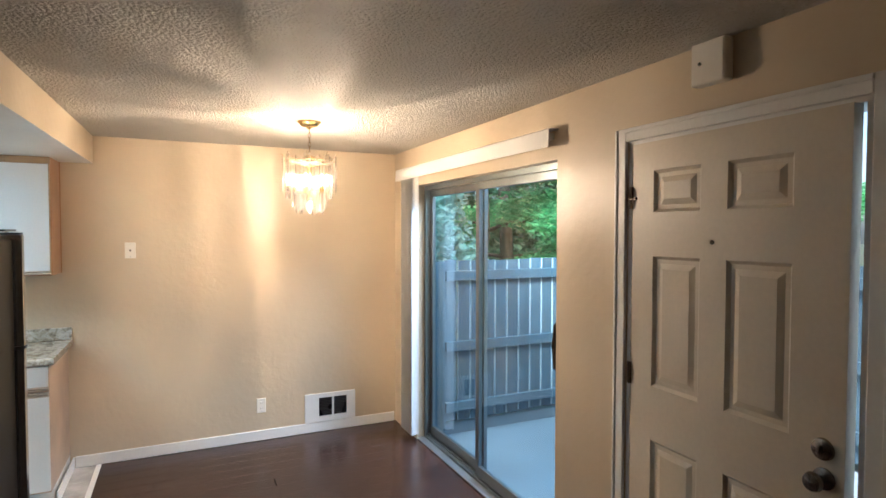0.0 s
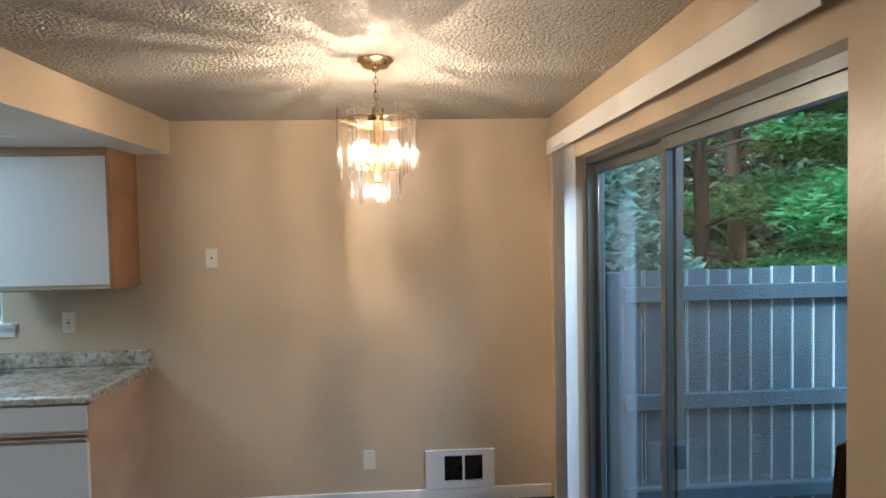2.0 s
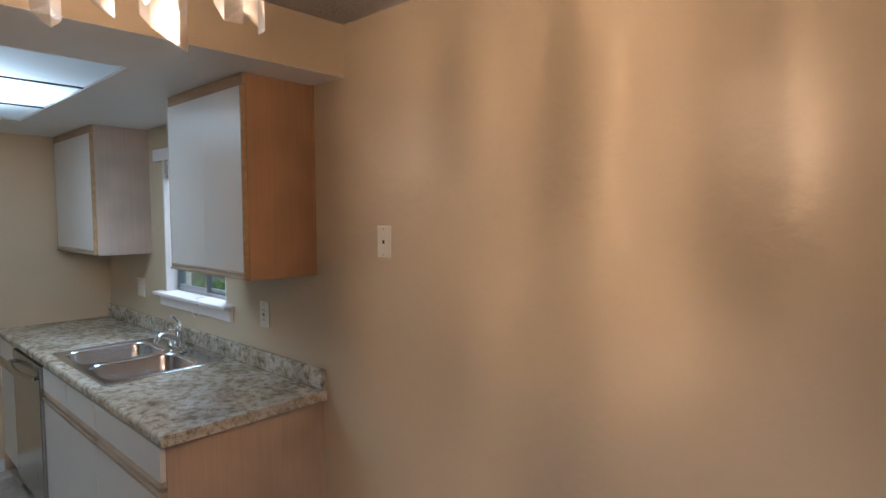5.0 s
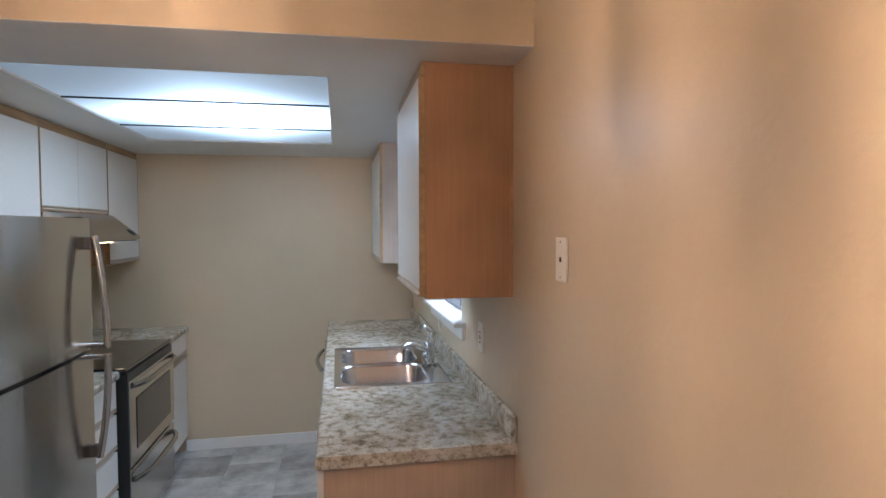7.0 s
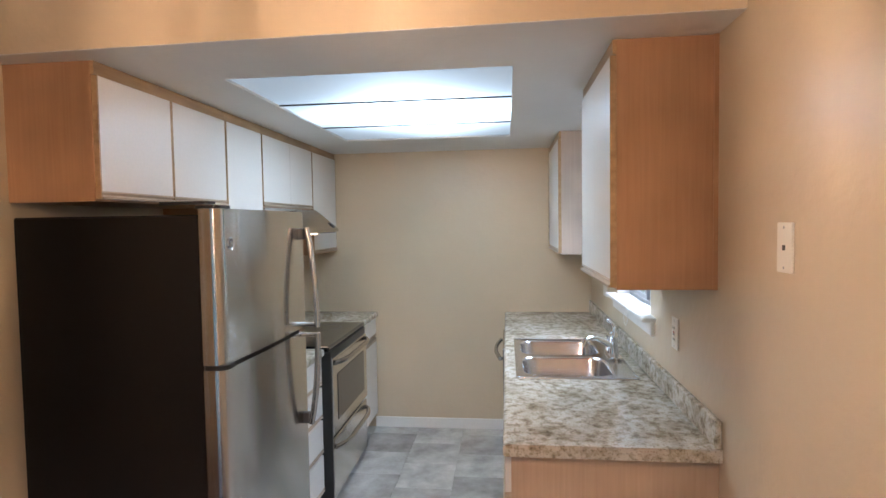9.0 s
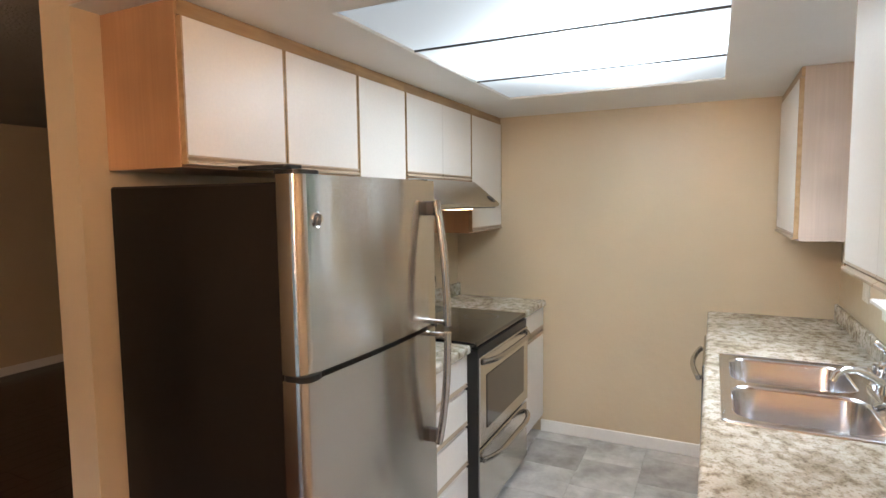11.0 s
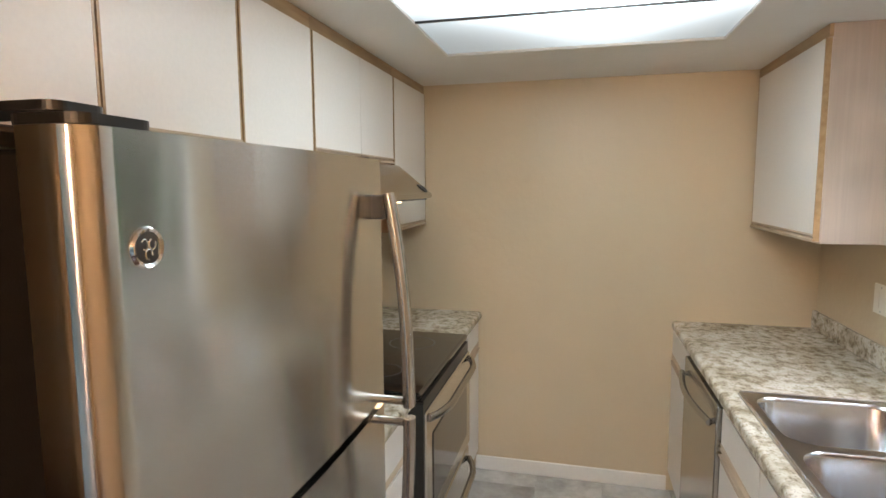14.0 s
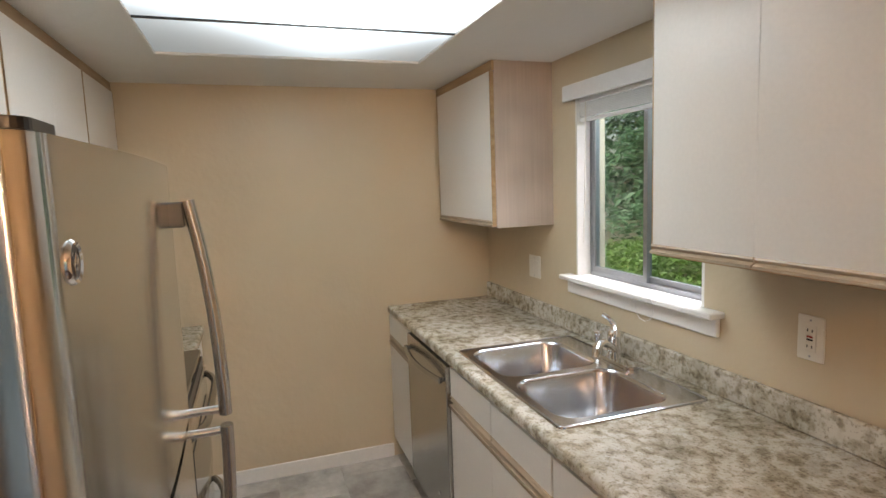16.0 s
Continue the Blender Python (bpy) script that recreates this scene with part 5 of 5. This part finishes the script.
# ---------- small wall fixtures ----------
def wall_plate(x, z, w, h, yw, sgn, kind_, label, cat):
    t = thing("wall_plate", (x, yw, z), label, cat)
    part("plate", B(x - w / 2, x + w / 2, *sorted((yw, yw + sgn * 0.006)), z - h / 2, z + h / 2, bevel=0.002), M_PLATE, t)
    ys = sorted((yw + sgn * 0.006, yw + sgn * 0.008))
    if kind_ == "outlet":
        for dz in (-0.02, 0.02):
            part("socket", prism_y(x, z + dz, 0.0165, 0.014, ys), M_PLATE, t)
            sl = bmesh.new()
            y2 = sorted((yw + sgn * 0.008, yw + sgn * 0.0085))
            sl.free()
            for sx in (-0.0065, 0.0065):
                part("slot", B(x + sx - 0.001, x + sx + 0.001, *y2, z + dz - 0.004, z + dz + 0.005), M_BLACK, t, "dark slot")
    elif kind_ == "gfci":
        part("face", B(x - 0.017, x + 0.017, *ys, z - 0.034, z + 0.034, bevel=0.001), M_PLATE, t)
        y2 = sorted((yw + sgn * 0.008, yw + sgn * 0.0095))
        part("test_button", B(x - 0.008, x + 0.008, *y2, z - 0.006, z - 0.001), M_BLACK, t, "black test button")
        part("reset_button", B(x - 0.008, x + 0.008, *y2, z + 0.002, z + 0.007), mat("red_plastic", (0.35, 0.03, 0.02), 0.4), t, "red reset button")
        for dz in (-0.022, 0.021):
            for sx in (-0.0065, 0.0065):
                part("slot", B(x + sx - 0.001, x + sx + 0.001, *y2, z + dz - 0.0035, z + dz + 0.004), M_BLACK, t, "dark slot")
    elif kind_ == "jack":
        part("jack", B(x - 0.005, x + 0.005, *ys, z - 0.006, z + 0.006), M_BLACK, t, "small dark jack")
    elif kind_ == "switches":
        for dx in (-w / 4, w / 4):
            part("rocker", B(x + dx - 0.017, x + dx + 0.017, *ys, z - 0.034, z + 0.034, bevel=0.001), M_PLATE, t)
    for dz in (-h * 0.40, h * 0.40):
        sc = lathe(bmesh.new(), [(0.003, 0.0), (0.003, 0.001), (0.0, 0.0012)], (x, yw + sgn * (0.0065 if sgn > 0 else 0.0075), z + dz), 8, "y")
        part("screw", sc, M_ALU, t)


def prism_y(x, z, rx, rz, ys):
    bm = bmesh.new()
    pts = [(x + rx * math.cos(a), z + rz * math.sin(a)) for a in (2 * math.pi * k / 14 for k in range(14))]
    lo = [bm.verts.new((px, ys[0], pz)) for px, pz in pts]
    hi = [bm.verts.new((px, ys[1], pz)) for px, pz in pts]
    bm.faces.new(lo)
    bm.faces.new(hi[::-1])
    for k in range(14):
        bm.faces.new((lo[k], lo[(k + 1) % 14], hi[(k + 1) % 14], hi[k]))
    return bm


wall_plate(-0.139, 1.533, 0.07, 0.115, YN, -1, "jack", "white phone jack plate on the dining wall", "wall plate")
wall_plate(0.761, 0.279, 0.07, 0.115, YN, -1, "outlet", "white duplex outlet low on the dining wall", "outlet")
wall_plate(-0.97, 1.171, 0.075, 0.12, YN, -1, "gfci", "white outlet with test buttons above the worktop", "outlet")
wall_plate(-2.475, 1.169, 0.115, 0.115, YN, -1, "switches", "white double switch plate beside the window", "switch")
wall_plate(-2.86, 1.17, 0.07, 0.115, YB, 1, "outlet", "white outlet above the corner worktop beside the range", "outlet")


def heater():
    x0, x1, z0, z1 = 1.105, 1.53, 0.085, 0.32
    t = thing("wall_heater", ((x0 + x1) / 2, YN, z0), "white steel wall heater grille low on the dining wall", "heater")
    bm = bmesh.new()
    hx0, hx1, hz0, hz1 = x0 + 0.115, x1 - 0.075, z0 + 0.045, z1 - 0.035
    ya, yb = YN - 0.016, YN
    box(bm, x0, hx0, ya, yb, z0, z1)
    box(bm, hx1, x1, ya, yb, z0, z1)
    box(bm, hx0, hx1, ya, yb, z0, hz0)
    box(bm, hx0, hx1, ya, yb, hz1, z1)
    xm = (hx0 + hx1) / 2
    box(bm, xm - 0.008, xm + 0.008, ya, yb, hz0, hz1)
    part("cover", bm, M_TRIM, t, "white enamel cover")
    part("backing", B(hx0, hx1, YN - 0.003, YN - 0.001, hz0, hz1), M_BLACK, t, "dark inside")
    n = 12
    for k in range(n):
        z = hz0 + (hz1 - hz0) * (k + 0.5) / n
        for a, b_ in ((hx0, xm - 0.008), (xm + 0.008, hx1)):
            part("slat", B(a, b_, YN - 0.013, YN - 0.006, z - 0.0022, z + 0.0022), M_NICKEL, t, "dull metal slat")


heater()


def chime():
    t = thing("door_chime", (XE, 2.4, 2.2), "white plastic door chime box high on the wall above the door", "door chime")
    part("cover", B(1.852, XE, 2.33, 2.468, 2.19, DZ - 0.004, bevel=0.008, seg=2), M_PLATE, t)
    part("dot", lathe(bmesh.new(), [(0.006, 0.0), (0.006, -0.002), (0.0, -0.003)], (1.852, 2.43, 2.265), 10, "x"), M_BLACK, t, "small dark dot")


chime()
t_hook = thing("ceiling_hook", (-1.25, 5.2, KZ), "small white hook in the kitchen ceiling", "hook")
part("hook", tube(bmesh.new(), [(-1.22, 5.42, KZ), (-1.22, 5.42, KZ - 0.015), (-1.212, 5.42, KZ - 0.027), (-1.222, 5.42, KZ - 0.036), (-1.232, 5.42, KZ - 0.028)], 0.0025, 6), M_TRIM, t_hook)


# ---------- outdoors ----------
fix("ground", B(-90, 90, -70, 120, -0.5, -0.16), M_GROUND)
fix("patio", B(XE + OT, 4.6, 0.6, 5.28, -0.2, -0.06), M_CONC)
fix("kerb", B(2.08, 4.7, 5.282, 5.36, -0.2, 0.03, bevel=0.008), M_CONC)


def board(x0, x1, y0, y1, z0, z1, axis="x"):
    """A fence board whose long front edges are chamfered, to carry the painted gap light."""
    c = 0.0045
    if axis == "x":
        pts = [(x0, y0 + c), (x0 + c, y0), (x1 - c, y0), (x1, y0 + c), (x1, y1), (x0, y1)]
    else:
        pts = [(x0, y0 + c), (x0 + c, y0), (x1, y0), (x1, y1), (x0 + c, y1), (x0, y1 - c)]
    return prism_z(bmesh.new(), pts, z0, z1)


def paint_gap_light(ob):
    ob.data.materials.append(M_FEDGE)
    # faces turned along x get the pale colour that paints the gap light
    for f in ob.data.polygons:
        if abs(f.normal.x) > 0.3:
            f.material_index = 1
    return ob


def fence():
    t = thing("fence", (2.9, 5.25, -0.06), "grey stained board fence with three rails round the patio", "fence")
    x = 2.10
    part("post", B(2.10, 2.19, 5.225, 5.315, -0.06, 1.42, bevel=0.004), M_FENCE, t)
    part("post", B(4.55, 4.64, 5.225, 5.315, -0.06, 1.42, bevel=0.004), M_FENCE, t)
    paint_gap_light(part("board", board(2.192, 2.303, 5.245, 5.262, 0.07, 1.432), M_FENCE, t))
    for z in (0.19, 0.705, 1.30):
        part("rail", B(2.19, 4.55, 5.205, 5.243, z - 0.042, z + 0.042, bevel=0.003), M_FENCE, t)
    rnd = random.Random(4)
    n = 19
    pitch = 0.1215
    for k in range(n):
        x = 2.318 + k * pitch
        dz = rnd.uniform(-0.006, 0.006)
        paint_gap_light(part("board", board(x, x + pitch - 0.008, 5.245, 5.262, 0.07 + dz, 1.43 + dz), M_FENCE, t))
    # return of the fence along the far side of the patio
    part("rail", B(4.56, 4.598, 1.0, 5.2, 0.15, 0.235), M_FENCE, t)
    part("rail", B(4.56, 4.598, 1.0, 5.2, 0.66, 0.745), M_FENCE, t)
    part("rail", B(4.56, 4.598, 1.0, 5.2, 1.26, 1.345), M_FENCE, t)
    for k in range(34):
        y = 1.05 + k * pitch
        part("board", B(4.60, 4.617, y, y + pitch - 0.013, 0.0, 1.43), M_FENCE, t)


fence()
wall_boxes("siding_east", M_SIDING, [(XE + OT + 0.001, XE + OT + 0.02, SY1 + 0.02, YN + 0.18, -0.1, HI), (XE + OT + 0.001, XE + OT + 0.02, 2.95, SY0 - 0.03, -0.1, HI)])


def leaf_cloud(name, material, centres, radii, count, size, rng, parent=None, flat=0.5, label="", droop=0.0):
    """Small folded leaves scattered through ellipsoids."""
    c = np.array(centres)
    r = np.array(radii)
    k = rng.integers(0, len(c), count)
    u = rng.normal(size=(count, 3))
    u /= np.linalg.norm(u, axis=1)[:, None]
    rad = rng.random(count) ** 0.45
    p = c[k] + u * rad[:, None] * r[k]
    a = rng.random(count) * 2 * np.pi
    tilt = rng.normal(scale=flat, size=(count, 2))
    s = size * (0.6 + 0.8 * rng.random(count))
    d = np.stack([np.cos(a), np.sin(a), tilt[:, 0] - droop], 1)
    d /= np.linalg.norm(d, axis=1)[:, None]
    e = np.stack([-np.sin(a), np.cos(a), tilt[:, 1]], 1)
    e /= np.linalg.norm(e, axis=1)[:, None]
    up = np.cross(d, e)
    v = np.concatenate([p - d * s[:, None], p - e * (s * 0.45)[:, None] + up * (s * 0.15)[:, None], p + d * s[:, None], p + e * (s * 0.45)[:, None] + up * (s * 0.15)[:, None]], 1).reshape(-1, 3)
    if parent is not None:
        v = v - np.array(origin_of(parent))
    idx = np.arange(count * 4).reshape(-1, 4)
    tri = np.concatenate([idx[:, [0, 1, 2]], idx[:, [0, 2, 3]]]).reshape(-1, 3)
    me = bpy.data.meshes.new(name)
    me.from_pydata(v.tolist(), [], tri.tolist())
    me.materials.append(material)
    ob = new(name, me)
    if parent is not None:
        ob.parent = parent
    return tagged(ob, label)


def tree(x, y, height, r, seed, spread_, leafs, size, material, label, lean=0.0, low=1.0, bare=0.0, drop=0.0, crown=True):
    rng = np.random.default_rng(seed)
    rnd = random.Random(seed)
    t = thing("tree", (x, y, -0.16), label, "tree")
    bm = bmesh.new()
    pts = [(x + lean * (k / 8) * height * 0.3 + rnd.uniform(-0.05, 0.05), y + rnd.uniform(-0.05, 0.05), -0.2 + height * k / 8) for k in range(9)]
    tube(bm, pts, [r * (1 - 0.085 * k) for k in range(9)], 12)
    tr = part("trunk", bm, M_BARK, t, smooth=True)
    centres, radii = [], []
    n = 16
    for k in range(n):
        h = low + (height - low) * (k + 0.5) / n
        a = k * 2.4 + rnd.uniform(-0.4, 0.4)
        ln = spread_ * (1 - 0.5 * k / n) * rnd.uniform(0.7, 1.1)
        j = min(7, int(h / height * 8))
        base = Vector(pts[j])
        q = [base + Vector((math.cos(a) * ln * s, math.sin(a) * ln * s, (0.25 * s - 0.25 * s * s) * ln + rnd.uniform(-0.05, 0.05) - drop * s)) for s in (0, 0.25, 0.5, 0.75, 1.0)]
        bm = bmesh.new()
        tube(bm, q, [r * 0.32, r * 0.24, r * 0.17, r * 0.10, r * 0.04], 6)
        for s in (2, 3):
            e = q[s] + Vector((math.cos(a + 0.9) * ln * 0.35, math.sin(a + 0.9) * ln * 0.35, 0.08))
            tube(bm, [q[s], (q[s] + e) / 2 + Vector((0, 0, 0.04)), e], [r * 0.11, r * 0.07, r * 0.03], 5)
            centres.append(tuple(e))
            radii.append((ln * 0.26, ln * 0.26, 0.14 + 0.05 * ln))
        part("limb", bm, M_BARK, t, smooth=True)
        for s in (2, 3, 4):
            centres.append(tuple(q[s] + Vector((rnd.uniform(-0.2, 0.2), rnd.uniform(-0.2, 0.2), 0.05))))
            radii.append((ln * 0.27, ln * 0.27, 0.13 + 0.05 * ln))
    leaf_cloud("crown", material, centres, radii, leafs, size, rng, t, 0.35, "layered small leaves")
    return t


tree(4.5, 9.0, 7.5, 0.11, 3, 3.0, 60000, 0.062, M_LEAF, "broadleaf tree with layered bright green foliage behind the fence", 0.25, 1.2)
tree(8.2, 14.0, 9.0, 0.2, 5, 3.6, 50000, 0.10, M_LEAF, "broadleaf tree with bright green foliage farther behind the fence", -0.1, 1.5)
tree(11.0, 10.5, 9.0, 0.2, 8, 3.6, 34000, 0.095, M_LEAF, "broadleaf tree at the edge of the lawn", 0.0, 1.6)
tree(1.2, 13.5, 9.0, 0.22, 9, 3.0, 34000, 0.09, M_LEAF, "tall broadleaf tree behind the shrubs", 0.0, 1.8)
for k, (x, y, s) in enumerate(((-3.6, 12.3, 21), (-5.6, 13.4, 22), (-2.2, 14.6, 23), (-7.5, 12.2, 24), (-4.6, 16.5, 25), (-9.5, 15.5, 26), (-1.0, 17.0, 27), (-6.8, 17.5, 28))):
    tree(x, y, 11.0, 0.20 + 0.02 * (k % 3), s, 2.2, 15000, 0.075, M_LEAF3, "tall dark conifer with drooping branches in the woodland", 0.0, 0.9, drop=0.5)


def shrub(x, y, h, w, seed, count, label):
    rng = np.random.default_rng(seed)
    t = thing("shrub", (x, y, -0.16), label, "shrub")
    bm = bmesh.new()
    rnd = random.Random(seed)
    cs, rs = [], []
    for k in range(9):
        a = k * 2.1
        tip = (x + math.cos(a) * w * rnd.uniform(0.3, 0.8), y + math.sin(a) * w * rnd.uniform(0.3, 0.8), h * rnd.uniform(0.55, 1.0))
        tube(bm, [(x + math.cos(a) * 0.05, y + math.sin(a) * 0.05, -0.16), ((x + tip[0]) / 2, (y + tip[1]) / 2, tip[2] * 0.55), tip], [0.03, 0.02, 0.008], 6)
        for _ in range(3):
            cs.append((tip[0] + rnd.uniform(-0.2, 0.2), tip[1] + rnd.uniform(-0.2, 0.2), tip[2] * rnd.uniform(0.5, 1.0)))
            rs.append((w * 0.35, w * 0.35, h * 0.16))
    part("stems", bm, M_BARK, t, smooth=True)
    leaf_cloud("foliage", M_LEAF2, cs, rs, count, 0.062, rng, t, 0.6, "pale blue-green leaves")


shrub(2.7, 7.4, 2.7, 1.0, 31, 16000, "large rhododendron with pale blue-green leaves behind the fence")
shrub(1.7, 8.6, 3.0, 1.2, 33, 15000, "large rhododendron beside the building")


def ivy():
    rng = np.random.default_rng(41)
    cs = [(x, y, -0.10 + 0.12 * (y - 7.5) / 5) for x in np.arange(-11, 1.5, 0.8) for y in np.arange(7.6, 14, 0.8)]
    rs = [(0.6, 0.6, 0.12 + 0.1 * rng.random()) for _ in cs]
    ob = leaf_cloud("ground_ivy", M_IVY, cs, rs, 42000, 0.055, rng, None, 0.5)
    tagged(ob, "bright green ivy covering the woodland floor", "ivy", "", "stuff")
    cs = [(x, y, z) for x in np.arange(-22, 30, 1.6) for y in (20.0, 22.0) for z in (0.8, 2.4, 4.2, 6.2, 8.4, 10.6)]
    ob = leaf_cloud("far_wood", M_LEAF3, cs, [(1.5, 1.3, 1.3)] * len(cs), 90000, 0.24, rng, None, 0.6)
    tagged(ob, "dense dark green woodland in the distance", "woodland", "", "stuff")


ivy()
fix("path", B(-9, 1.9, 6.6, 7.3, -0.17, -0.14), M_CONC)


# ---------- floor pieces, last ----------
fix("floor_dining", B(XH, XE + 0.1, YB - T, YN, -0.05, -0.006), M_SUB)
fix("floor_living", B(XW, XE + 0.1, -1.04, YB - T, -0.05, -0.006), M_SUB)
floor_k = fix("floor_kitchen", B(XF, XH, YB, YN, -0.05, -0.003), M_GROUT)
fix("transition_strip", B(XH - 0.012, XH + 0.022, YB, YN - 0.014, 0.0, 0.006, bevel=0.003), M_TRIM)


def piece(name, mesh, parent, at):
    ob = new(name, mesh)
    ob.parent = parent
    ob.location = at
    return ob


def slab_mesh(name, w, d, h, material, bev):
    bm = box(bmesh.new(), 0, w, 0, d, -h, 0)
    top = [e for e in bm.edges if all(abs(v.co.z) < 1e-6 for v in e.verts)]
    bmesh.ops.bevel(bm, geom=top, offset=bev, segments=1, affect="EDGES")
    me = bpy.data.meshes.new(name)
    bm.to_mesh(me)
    bm.free()
    me.materials.append(material)
    return me


tile_meshes = {}
TP = 0.345
row = 0
y = 4.33 - 3 * TP
while y < YN:
    x = XF - 0.03 + (0.0 if row % 2 else -TP / 2)
    while x < XH:
        a, b_ = max(x, XF + 0.001), min(x + TP, XH)
        c, d = max(y, YB + 0.001), min(y + TP, YN)
        if b_ - a > 0.03 and d - c > 0.03:
            key = (round(b_ - a, 3), round(d - c, 3))
            if key not in tile_meshes:
                tile_meshes[key] = slab_mesh("tile", b_ - a - 0.0025, d - c - 0.0025, 0.003, M_TILE, 0.0008)
            piece("tile", tile_meshes[key], floor_k, (a, c, 0.0))
        x += TP
    y += TP
    row += 1

plank_meshes = {}
PWD, PLN = 0.127, 1.22
rnd = random.Random(11)


def planks(x0, x1, y0, y1, parent):
    y = y0
    while y < y1 - 0.01:
        w = min(PWD, y1 - y)
        x = x0 - rnd.uniform(0, PLN)
        while x < x1:
            a, b_ = max(x, x0), min(x + PLN, x1)
            if b_ - a > 0.02:
                key = (round(b_ - a, 2), round(w, 3))
                if key not in plank_meshes:
                    plank_meshes[key] = slab_mesh("plank", b_ - a - 0.0012, w - 0.0012, 0.006, M_WOODFLOOR, 0.0009)
                piece("plank", plank_meshes[key], parent, (a, y, 0.0))
            x += PLN
        y += PWD


planks(XH, 1.964, YB - T, YN, bpy.data.objects["floor_dining"])
planks(-3.6, XE, -0.92, YB - T, bpy.data.objects["floor_living"])
